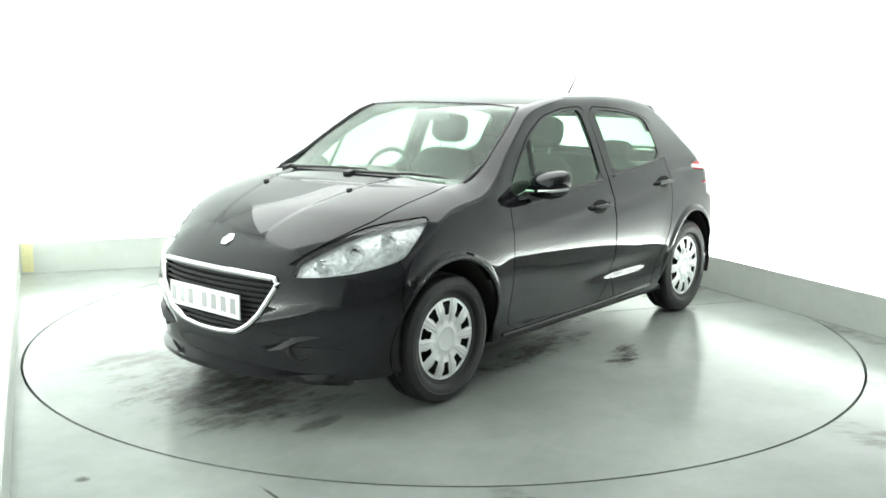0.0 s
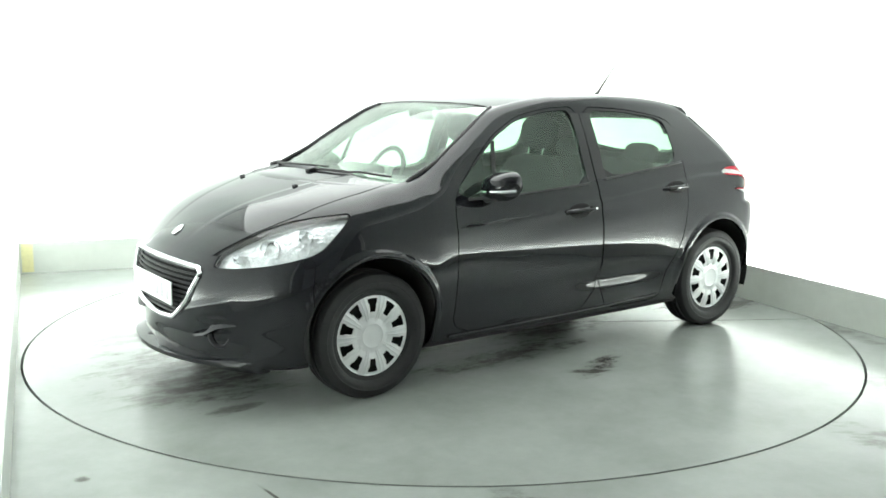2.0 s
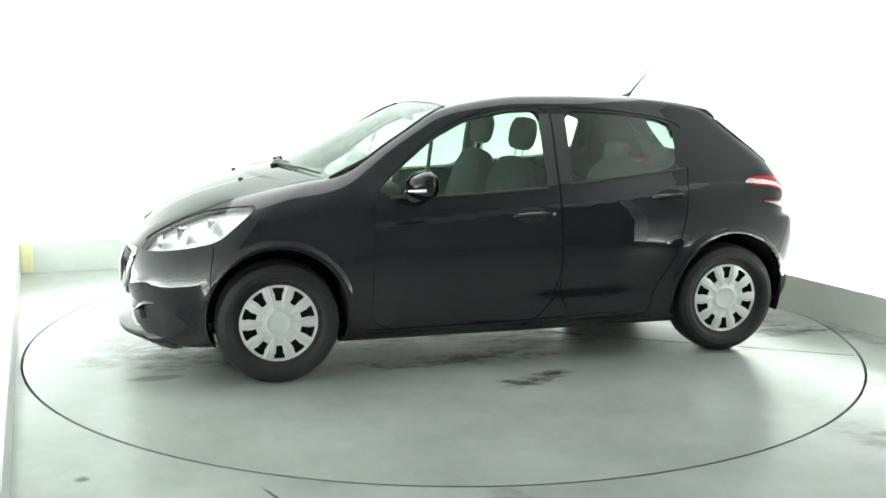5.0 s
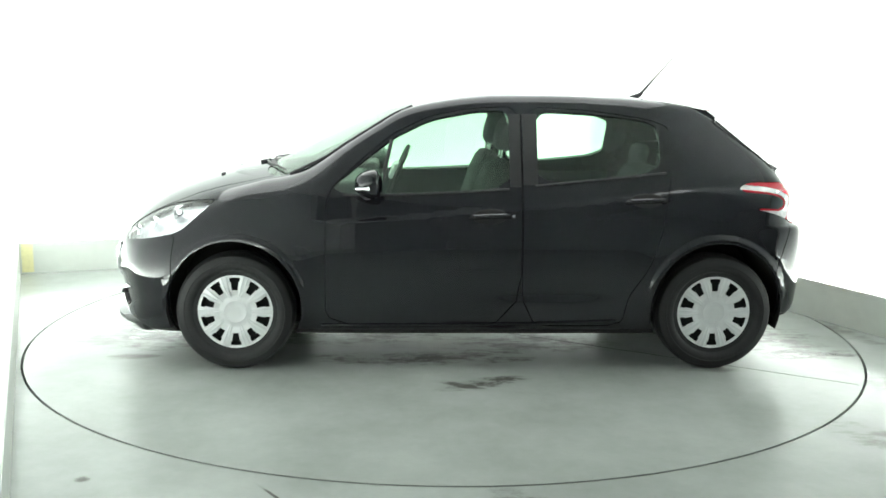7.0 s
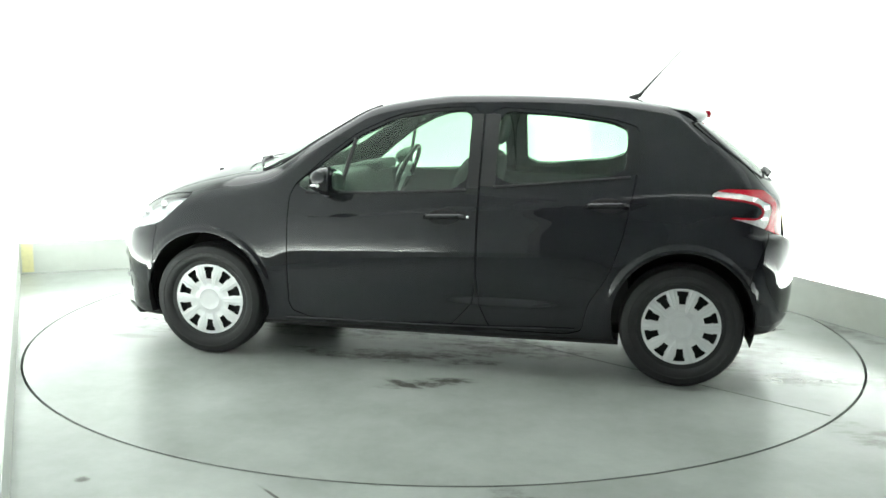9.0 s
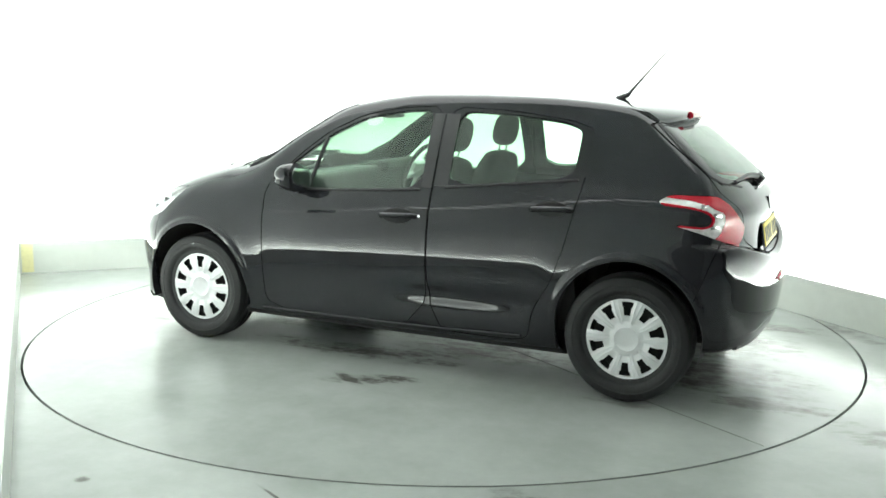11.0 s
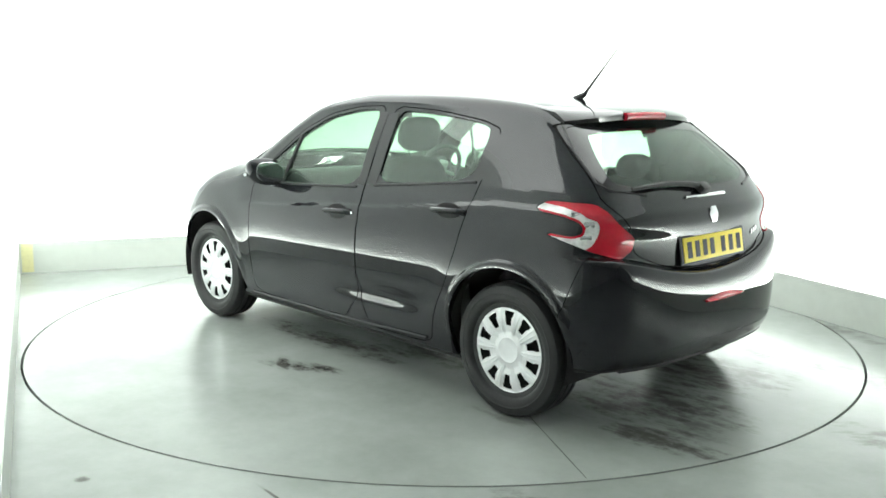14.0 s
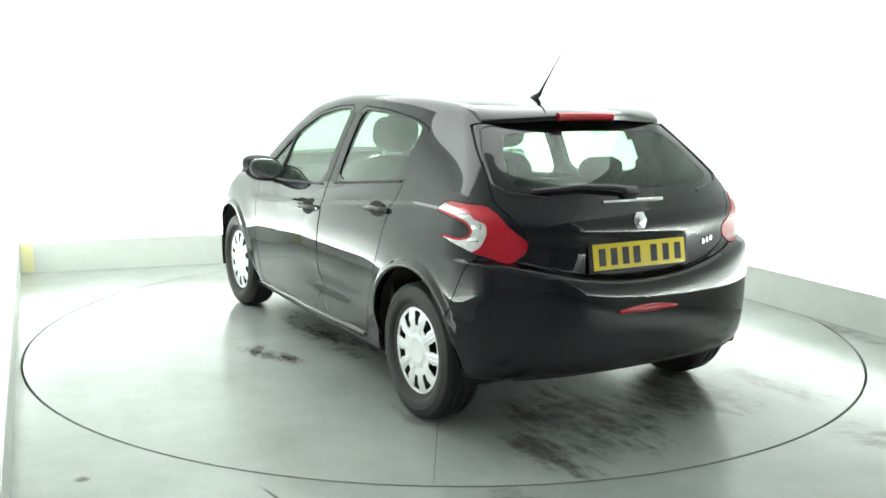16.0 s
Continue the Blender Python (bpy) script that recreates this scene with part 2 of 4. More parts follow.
def build_turntable():
    bm = bmesh.new()
    prism(bm, ring_points(RING), -.05, 0)
    marks = [(1.72, .05, .75, 1.0, 8, 1.0), (1.95, .35, .30, .32, 20, .8), (1.70, -.75, .5, .35, -25, .8), (1.75, .72, .26, .10, 10, .8),
             (-1.75, .30, .75, .62, -8, 1.0), (-1.72, -.35, .65, .6, 10, 1.0), (-2.05, .70, .55, .17, 4, 1.1), (-1.85, -.87, .65, .17, 6, 1.0), (-2.08, .42, .30, .10, -20, .7),
             (.15, .77, 1.0, .20, 0, 1.0), (-.5, .45, .8, .35, 5, .9), (.5, .1, 1.1, .6, 0, .9), (-.3, -.7, 1.3, .4, 0, .9),
             (-.17, 1.20, .36, .11, 22, 1.5), (-.05, 1.25, .20, .07, -30, 1.3), (-1.35, .98, .35, .08, 0, .6)]
    ob = new("turntable", mesh_of(bm, "turntable"))
    ob.data.materials.append(floor_material("turntable_resin", marks))
    tagged(ob, "round pale green-grey turntable with damp tyre marks, set in the floor", "turntable")
    bm = bmesh.new()
    box(bm, (2.42, .0022, .0012), (-1.21, 0, .0008), (0, 0, 0))
    seam = part("seam", bm, GAP, ob)
    seam.matrix_basis = pose(0, 0, 0, 0, 0, -31)
    return ob
# ---- the car's outer surface, as one function that is negative inside ----
def curve(pairs):
    """A smooth curve through (s, value) pairs, as a function of arrays."""
    xs = np.array([p[0] for p in pairs], float)
    ys = np.array([p[1] for p in pairs], float)
    h = np.diff(xs)
    slope = np.diff(ys) / h
    m = np.zeros(len(xs))
    for i in range(1, len(xs) - 1):
        if slope[i - 1] * slope[i] > 0:
            w1, w2 = 2 * h[i] + h[i - 1], h[i] + 2 * h[i - 1]
            m[i] = (w1 + w2) / (w1 / slope[i - 1] + w2 / slope[i])
    m[0], m[-1] = slope[0], slope[-1]

    def value(s):
        s = np.clip(s, xs[0], xs[-1])
        i = np.clip(np.searchsorted(xs, s) - 1, 0, len(h) - 1)
        t = (s - xs[i]) / h[i]
        return ((1 + 2 * t) * (1 - t) ** 2 * ys[i] + t * (1 - t) ** 2 * h[i] * m[i]
                + t * t * (3 - 2 * t) * ys[i + 1] + t * t * (t - 1) * h[i] * m[i + 1])
    return value


PLAN = curve([(-1.95, .79), (-1.6, .832), (-1.27, .848), (-.9, .862), (0, .868), (.8, .864), (1.27, .852), (1.6, .828), (1.85, .77), (2.1, .68)])
WAIST = curve([(.12, -.10), (.2, -.062), (.27, -.04), (.35, -.03), (.45, -.014), (.55, -.003), (.63, 0), (.74, -.006), (.85, -.022), (.93, -.044),
               (1.0, -.075), (1.2, -.158), (1.35, -.23), (1.43, -.265), (1.5, -.30)])
SPINE = curve([(-1.9, 1.06), (-1.47, 1.33), (-1.40, 1.35), (-1.25, 1.390), (-1.0, 1.430), (-.74, 1.450), (-.4, 1.459), (-.1, 1.456), (.1, 1.441), (.3, 1.408),
               (.46, 1.366), (.65, 1.283), (.84, 1.194), (1.02, 1.104), (1.13, 1.056), (1.22, 1.036), (1.42, 1.002), (1.63, .948), (1.8, .882), (1.95, .782), (2.1, .60)])
NOSE = curve([(.14, -.05), (.18, -.03), (.22, -.028), (.3, -.03), (.42, -.012), (.52, 0), (.63, -.02), (.70, -.07), (.8, -.17), (.9, -.33), (1.0, -.6)])
TAIL = curve([(.2, .09), (.27, .045), (.35, .012), (.5, 0), (.6, .004), (.655, .018), (.69, .072), (.80, .080), (.88, .076), (.93, .086), (.975, .115), (1.03, .157), (1.067, .188), (1.19, .335), (1.33, .51), (1.45, .64)])
CREASE = curve([(-1.5, .955), (-1.2, .952), (-.92, .926), (-.34, .863), (-.05, .845), (.4, .80), (.9, .77)])


def soft_max(a, b, r):
    return np.maximum(a, b) + r / 4 * np.clip(1 - np.abs(a - b) / r, 0, None) ** 2


def ramp(t):
    t = np.clip(t, 0, 1)
    return t * t * (3 - 2 * t)


def side_width(x, z):
    w = PLAN(x) + WAIST(z)
    w = w - .10 * np.clip(-x - .5, 0, None) ** 1.5 * np.clip(z - 1.03, 0, None) / .32
    w = w - .011 * ramp((z - CREASE(x)) / .026) * ramp((.95 - x) / .3)
    w = w - .005 * np.exp(-((z - CREASE(x) + .05) / .045) ** 2) * ramp((.55 - x) / .5) * ramp((x + 1.45) / .3)
    w = w - .020 * np.exp(-(np.abs(x + .37) / .40) ** 3 - ((z - .425) / .05) ** 2)
    for hub in (1.269, -1.269):
        r = np.hypot(x - hub, z - .343)
        w = w + (.017 * (1 - ramp((r - .364) / .030)) + .010 * np.exp(-((r - .38) / .09) ** 2)) * ramp((z - .25) / .2)
    return w


def body(x, y, z):
    y = np.abs(y)
    side = (y - side_width(x, z)) * .95
    bow = .45 * ramp((x + .1) / 1.0) * ramp((1.5 - x) / .7)
    top = (z - SPINE(x + bow * y * y) + (.008 * (y / .62) ** 2 + .016 * (y / .62) ** 4) * ramp((.5 - x) / .4)
           + .060 * (y / .7) ** 2 * ramp((x - .7) / .6)
           - .009 * (1 - ramp((.20 + (1.9 - x) * .28 - y) / .045)) * ramp((x - 1.0) / .15) * ramp((1.95 - x) / .15)) * .85
    ridge = .012 * np.exp(-((z - .40 - .28 * (y - .2)) / .024) ** 2) * ramp((y - .16) / .08) * ramp((.62 - y) / .12)
    front = x - (2.035 - .30 * y ** 2 - .36 * y ** 4 + NOSE(z) + ridge)
    rear = (-1.872 + (.08 * y ** 2 + .30 * y ** 4) + TAIL(z - .10 * np.clip(y / .62, 0, 1.1) ** 2 * ramp((1.0 - z) / .3) * ramp((z - .45) / .15))) - x
    f = soft_max(side, top, .10 - .06 * ramp((1.15 - x) / .6))
    f = soft_max(f, front * .9, .10)
    f = soft_max(f, rear * .9, .08)
    return soft_max(f, .18 + .09 * ramp((-x - 1.42) / .2) - z, .04)



# ---- panels: one fine skin over the surface, cut along outlines into separate sheets ----
class Skin:
    """Triangles on one half of the car, each with the name of the sheet to which it belongs."""

    def __init__(self):
        core_z, back, ahead = .62, -1.22, 1.45
        turns = np.concatenate([np.linspace(-90, -40, 14, endpoint=False), np.linspace(-40, 12, 84, endpoint=False), np.linspace(12, 66, 58, endpoint=False), np.linspace(66, 90, 26)])
        v = np.radians(turns)
        stations = []
        for a in np.radians(np.linspace(90, 0, 64, endpoint=False)):
            stations.append((back, -math.sin(a), math.cos(a)))
        for x in np.concatenate([np.linspace(back, -.80, 46, endpoint=False), np.linspace(-.80, .80, 100, endpoint=False), np.linspace(.80, ahead, 70, endpoint=False)]):
            stations.append((x, 0.0, 1.0))
        for a in np.radians(np.linspace(0, 90, 64)):
            stations.append((ahead, math.sin(a), math.cos(a)))
        st = np.array(stations)
        nu, nv = len(st), len(v)
        sx = np.repeat(st[:, 0], nv)
        dx = np.repeat(st[:, 1], nv)
        rad = np.repeat(st[:, 2], nv)
        dy = rad * np.tile(np.cos(v), nu)
        dz = rad * np.tile(np.sin(v), nu)
        lo, hi = np.zeros(nu * nv), np.full(nu * nv, 2.2)
        for _ in range(36):
            mid = (lo + hi) / 2
            inside = body(sx + mid * dx, mid * dy, core_z + mid * dz) < 0
            lo, hi = np.where(inside, mid, lo), np.where(inside, hi, mid)
        self.v = [tuple(p) for p in np.stack([sx + lo * dx, np.abs(lo * dy), core_z + lo * dz], 1)]
        for i in range(nu):
            for k in (0, nv - 1):
                p = self.v[i * nv + k]
                self.v[i * nv + k] = (p[0], 0.0, p[2])
        self.f, self.tag = [], []
        for i in range(nu - 1):
            for k in range(nv - 1):
                a, b, c, d = i * nv + k, (i + 1) * nv + k, (i + 1) * nv + k + 1, i * nv + k + 1
                self.f += [(a, b, c), (a, c, d)]
        self.tag = ["body"] * len(self.f)

    def cut(self, field, sheet, within=("body",)):
        """Gives all that lies where field < 0 to the sheet."""
        p = np.array(self.v)
        d = field(p[:, 0], p[:, 1], p[:, 2])
        d = np.where(np.abs(d) < 2e-5, 2e-5, d)
        inside = d < 0
        split = {}

        def between(i, j):
            key = (min(i, j), max(i, j))
            if key not in split:
                t = d[i] / (d[i] - d[j])
                split[key] = len(self.v)
                self.v.append(tuple(p[i] + t * (p[j] - p[i])))
            return split[key]
        faces, tags = [], []
        for tri, tag in zip(self.f, self.tag):
            n = int(inside[tri[0]]) + int(inside[tri[1]]) + int(inside[tri[2]])
            if n == 0 or tag not in within:
                faces.append(tri), tags.append(tag)
            elif n == 3:
                faces.append(tri), tags.append(sheet)
            else:
                lone = [i for i in range(3) if inside[tri[i]] == (n == 1)][0]
                a, b, c = tri[lone], tri[(lone + 1) % 3], tri[(lone + 2) % 3]
                ab, ac = between(a, b), between(a, c)
                one, two = (sheet, tag) if n == 1 else (tag, sheet)
                faces += [(a, ab, ac), (ab, b, c), (ab, c, ac)]
                tags += [one, two, two]
        self.f, self.tag = faces, tags

    def panel(self, field, sheet, within=("body",), gap=.0028):
        """A sheet with a narrow joint round it."""
        self.cut(lambda x, y, z: field(x, y, z) - gap, "joint", within)
        self.cut(lambda x, y, z: field(x, y, z) + gap, sheet, ("joint",))

    def sheet(self, name, tag, mat, parent, side=0, thick=.006, sunk=0.0, label=""):
        """Mesh object from the triangles of that tag; side: 1 near half, -1 mirrored half, 0 both joined."""
        tris = np.array([t for t, g in zip(self.f, self.tag) if g == tag])
        used, flat = np.unique(tris, return_inverse=True)
        tris = flat.reshape(-1, 3)
        p = np.array([self.v[i] for i in used])
        e = 2e-4
        n = np.stack([body(p[:, 0] + e, p[:, 1], p[:, 2]) - body(p[:, 0] - e, p[:, 1], p[:, 2]),
                      body(p[:, 0], p[:, 1] + e, p[:, 2]) - body(p[:, 0], p[:, 1] - e, p[:, 2]),
                      body(p[:, 0], p[:, 1], p[:, 2] + e) - body(p[:, 0], p[:, 1], p[:, 2] - e)], 1)
        n /= np.linalg.norm(n, axis=1)[:, None] + 1e-12
        p = p - n * sunk
        if side != 1:
            flip = np.array([1, -1, 1])
            if side == -1:
                p, n, tris = p * flip, n * flip, tris[:, ::-1]
            else:
                seam = p[:, 1] < 1e-6
                other = np.where(seam, np.arange(len(p)), np.cumsum(~seam) - 1 + len(p))
                tris = np.concatenate([tris, other[tris][:, ::-1]])
                p = np.concatenate([p, (p * flip)[~seam]])
                n = np.concatenate([n, (n * flip)[~seam]])
        a, b, c = p[tris[:, 0]], p[tris[:, 1]], p[tris[:, 2]]
        fn = np.cross(b - a, c - a)
        if np.sum(np.einsum("ij,ij->i", fn, n[tris[:, 0]])) < 0:
            tris = tris[:, ::-1]
        count = {}
        for t in tris:
            for i in range(3):
                k = (t[i], t[(i + 1) % 3])
                count[k] = count.get(k, 0) + 1
        rim = [k for k in count if (k[1], k[0]) not in count]
        m = len(p)
        inner = p - n * thick
        extra, faces = [], [tuple(int(q) for q in t) for t in tris] + [tuple(int(q) + m for q in t[::-1]) for t in tris]
        normals = [n, -n]
        base = 2 * m
        rim_n = []
        for i, j in rim:
            out = np.cross(p[j] - p[i], n[i])
            out = out / (np.linalg.norm(out) + 1e-12)
            extra += [p[i], p[j], inner[j], inner[i]]
            rim_n += [out] * 4
            faces.append((base + 1, base, base + 3, base + 2))
            base += 4
        verts = np.concatenate([p, inner] + ([np.array(extra)] if extra else []))
        normals = np.concatenate([n, -n] + ([np.array(rim_n)] if extra else []))
        me = bpy.data.meshes.new(name)
        me.from_pydata(verts.tolist(), [], faces)
        me.update()
        me.shade_smooth()
        me.normals_split_custom_set_from_vertices([tuple(q) for q in normals])
        me.materials.append(mat)
        ob = new(name, me)
        ob.parent = parent
        if label:
            ob["label"] = label
        return ob


def rounded(points, times=2, k=.86):
    """Corner cutting, closed outline."""
    for _ in range(times):
        nxt = points[1:] + points[:1]
        points = [q for a, b in zip(points, nxt) for q in ((a[0] * k + b[0] * (1 - k), a[1] * k + b[1] * (1 - k)), (a[0] * (1 - k) + b[0] * k, a[1] * (1 - k) + b[1] * k))]
    return points


def distance(points, closed=True):
    """Signed distance (negative inside) to an outline, or plain distance to an open line."""
    pts = np.array(points, float)
    ends = np.roll(pts, -1, axis=0) if closed else pts[1:]
    starts = pts if closed else pts[:-1]

    def value(s, t):
        best = np.full(s.shape, 1e9)
        odd = np.zeros(s.shape, bool)
        for (ax, ay), (bx, by) in zip(starts, ends):
            ex, ey = bx - ax, by - ay
            k = np.clip(((s - ax) * ex + (t - ay) * ey) / (ex * ex + ey * ey + 1e-12), 0, 1)
            best = np.minimum(best, np.hypot(s - ax - k * ex, t - ay - k * ey))
            if closed and ay != by:
                odd ^= ((ay > t) != (by > t)) & (s < ex * (t - ay) / (ey if ey else 1e-12) + ax)
        return np.where(odd, -best, best) if closed else best
    return value


def seen_side(points, times=2, ok=None):
    d = distance(rounded(points, times))
    return lambda x, y, z: np.where(ok(x, y, z), d(x, z), 1.0) if ok else d(x, z)


def seen_front(points, times=2, ok=None):
    d = distance(rounded(points, times))
    return lambda x, y, z: np.where(ok(x, y, z), d(y, z), 1.0)


def seen_top(points, times=2):
    d = distance(rounded(points, times))
    return lambda x, y, z: np.where((z > .6), d(x, y), 1.0)


def seen_corner(points, times=1):
    d = distance(rounded(points, times))
    return lambda x, y, z: np.where((x < -1.2) & (y > .3), d((-x - y) * .7071, z), 1.0)


HEAD = [(1.925, .648), (1.875, .715), (1.80, .765), (1.70, .818), (1.60, .857), (1.50, .88), (1.355, .898), (1.45, .815), (1.53, .745), (1.575, .722),
        (1.66, .695), (1.76, .672), (1.85, .655)]
TAIL_OUT = [(.425, .970), (.465, .995), (.50, 1.003), (.66, 1.0), (.72, .963), (.765, .916), (.845, .85), (.828, .80), (.778, .764), (.707, .782),
            (.645, .80), (.565, .83), (.465, .862), (.467, .872), (.565, .866), (.60, .878), (.61, .90), (.587, .925), (.53, .942), (.44, .953)]
TAIL_NOTCH = [(.40, .955), (.44, .953), (.53, .942), (.587, .925), (.61, .90), (.60, .878), (.565, .866), (.467, .872)]
DOOR_F = [(.80, .235), (.795, .60), (.79, .935), (.60, 1.115), (.45, 1.235), (.25, 1.33), (.02, 1.372), (-.225, 1.382), (-.225, .235)]
DOOR_R = [(-.231, .235), (-.231, 1.382), (-.6, 1.365), (-.9, 1.325), (-1.03, 1.285), (-1.02, 1.05), (-.96, .74), (-.90, .56), (-.80, .40), (-.77, .235)]
WIN_F = [(.765, .962), (.60, 1.097), (.44, 1.220), (.25, 1.313), (.02, 1.356), (-.165, 1.364), (-.172, .965), (.40, .935), (.68, .928)]
WIN_R = [(-.305, 1.362), (-.297, .985), (-.962, 1.050), (-.968, 1.283), (-.88, 1.318), (-.6, 1.35)]
DOOR_TRIM = [(-.962, 1.052), (-.968, 1.284), (-1.02, 1.276), (-1.075, 1.17), (-1.085, 1.066)]
SCREEN = [(-.3, 1.060), (.3, 1.050), (.63, 1.010), (.69, 1.012), (.672, 1.11), (.628, 1.245), (.58, 1.345), (.535, 1.38), (.3, 1.395), (-.3, 1.40)]
REAR_GLASS = [(-.3, 1.018), (.42, 1.022), (.622, 1.052), (.642, 1.08), (.598, 1.20), (.53, 1.322), (-.3, 1.33)]
REAR_CLEAR = [(-.3, 1.045), (.40, 1.048), (.545, 1.075), (.56, 1.10), (.51, 1.21), (.45, 1.285), (-.3, 1.295)]
GATE = [(-.3, .685), (.25, .692), (.42, .725), (.54, .775), (.56, .80), (.555, .85), (.60, .93), (.66, 1.01), (.655, 1.06), (.61, 1.20), (.545, 1.335), (-.3, 1.35)]
HOOD = [(1.205, -.3), (1.20, .08), (1.155, .3), (1.03, .58), (1.03, .65), (1.2, .665), (1.42, .645), (1.56, .625), (1.68, .575), (1.80, .508), (1.885, .445), (1.935, .40), (1.985, .2), (1.99, -.3)]
GRILLE = [(-.3, .652), (.38, .646), (.432, .640), (.425, .60), (.36, .50), (.28, .42), (.20, .378), (.10, .366), (-.3, .364)]
BUMPER_F = [(1.585, .05), (1.595, .56), (1.57, .716), (1.70, .70), (2.4, .70), (2.4, .05)]


def arch_field(x, y, z):
    r = np.minimum(np.hypot(x - 1.269, z - .343), np.hypot(x + 1.269, z - .343))
    return np.where(y > .45, r - .348, 1.0)


def make_skin():
    s = Skin()
    s.cut(arch_field, "arch")
    s.cut(lambda x, y, z: z - .215 + .03 * ramp((np.abs(x) - 1.5) * 3) - .095 * ramp((-x - 1.42) / .2), "underbody")
    s.panel(seen_side(HEAD, 1, lambda x, y, z: (y > .30) & (x > 1.0)), "headlight", gap=.002)
    s.panel(seen_corner(TAIL_OUT), "taillight", gap=.002)
    s.cut(lambda x, y, z: distance(TAIL_NOTCH, False)((-x - y) * .7071, z) - .011 + 0 * y, "tail_rim", ("taillight",))
    s.cut(lambda x, y, z: np.maximum(distance(TAIL_NOTCH, False)((-x - y) * .7071, z) - .068 + .030 * ramp((z - .925) / .02), (-x - y) * .7071 - .70), "tail_clear", ("taillight",))
    s.cut(seen_front(SCREEN, 2, lambda x, y, z: x > .05), "screen")
    s.cut(seen_front(REAR_GLASS, 2, lambda x, y, z: x < -1.15), "rear_frit")
    s.cut(seen_front(REAR_CLEAR, 2, lambda x, y, z: x < -1.15), "rear_glass", ("rear_frit",))
    s.panel(seen_front(GATE, 1, lambda x, y, z: x < -1.15), "tailgate")
    s.cut(seen_front(GRILLE, 1, lambda x, y, z: x > 1.7), "grille")
    s.panel(seen_top(HOOD, 2), "hood", gap=.0035)
    s.panel(seen_side(BUMPER_F, 1), "front_bumper", gap=.002)
    s.panel(lambda x, y, z: np.maximum(z - .672 - .10 * np.clip(y / .62, 0, 1.15) ** 2, x + 1.545 + .35 * np.clip(z - .44, 0, None)), "rear_bumper", gap=.002)
    s.cut(seen_top([(1.23, -.3), (1.225, .08), (1.18, .3), (1.05, .56), (1.0, .62), (.95, .58), (1.04, .3), (1.07, .08), (1.07, -.3)], 1), "cowl")
    s.panel(seen_side(DOOR_F, 2), "front_door")
    s.panel(seen_side(DOOR_R, 2), "rear_door")
    s.cut(seen_side(WIN_F, 2), "front_window", ("front_door",))
    s.cut(seen_side(WIN_R, 2), "rear_window", ("rear_door",))
    s.cut(seen_side(DOOR_TRIM, 1), "door_trim", ("body", "rear_door", "joint"))
    return s


def on_side(x, z, lift=0.0):
    """Half width of the car at x, z."""
    return float(side_width(np.array(x), np.array(z))) + lift


def on_front(y, z, way=1):
    """Where the nose (1) or the tail (-1) stands at y, z."""
    lo, hi = 0.9 * way, 2.4 * way
    for _ in range(40):
        mid = (lo + hi) / 2
        if float(body(np.array(mid), np.array(y), np.array(z))) < 0:
            lo = mid
        else:
            hi = mid
    return lo


def on_top(x, y):
    lo, hi = .6, 1.8
    for _ in range(40):
        mid = (lo + hi) / 2
        if float(body(np.array(x), np.array(y), np.array(mid))) < 0:
            lo = mid
        else:
            hi = mid
    return lo


def hub_cap():
    """Silver cover with ten open slots."""
    pts_r = np.concatenate([np.array([.0008, .025, .048, .055, .062, .07]), np.linspace(.08, .186, 26), np.array([.19, .197, .203, .204])])
    n = 200

    def lift(r):
        return .003 * (1 - (r / .075) ** 8) * (r < .075) + .003 * math.exp(-((r - .055) / .004) ** 2) + .012 * math.exp(-((r - .13) / .05) ** 2) - (.008 * ((r - .19) / .014) ** 2 if r > .19 else 0)
    bm = bmesh.new()
    grid = []
    for r in pts_r:
        row = []
        for k in range(n):
            a = 2 * math.pi * k / n
            rib = (.004 * (abs(math.sin(5 * a)) ** .5) - .0035 * math.exp(-((abs(((a / (2 * math.pi) * 10) % 1) - .5) - .40) / .035) ** 2)) * (0 if r < .08 or r > .185 else 1)
            row.append(bm.verts.new((r * math.cos(a), lift(r) - rib, r * math.sin(a))))
        grid.append(row)
    for i in range(len(pts_r) - 1):
        for k in range(n):
            r, a = (pts_r[i] + pts_r[i + 1]) / 2, 2 * math.pi * (k + .5) / n
            across = ((a / (2 * math.pi) * 10) % 1 - .5) * r * 2 * math.pi / 10
            wide = .013 + .013 * (r - .11) / .065
            if .110 < r < .175 and abs(across) < wide:
                continue
            bm.faces.new((grid[i][k], grid[i][(k + 1) % n], grid[i + 1][(k + 1) % n], grid[i + 1][k]))
    bmesh.ops.remove_doubles(bm, verts=bm.verts, dist=1e-5)
    bmesh.ops.recalc_face_normals(bm, faces=bm.faces)
    bmesh.ops.solidify(bm, geom=list(bm.faces), thickness=.004)
    bmesh.ops.recalc_face_normals(bm, faces=bm.faces)
    bmesh.ops.scale(bm, vec=(1.05, 1, 1.05), verts=bm.verts)
    return bm


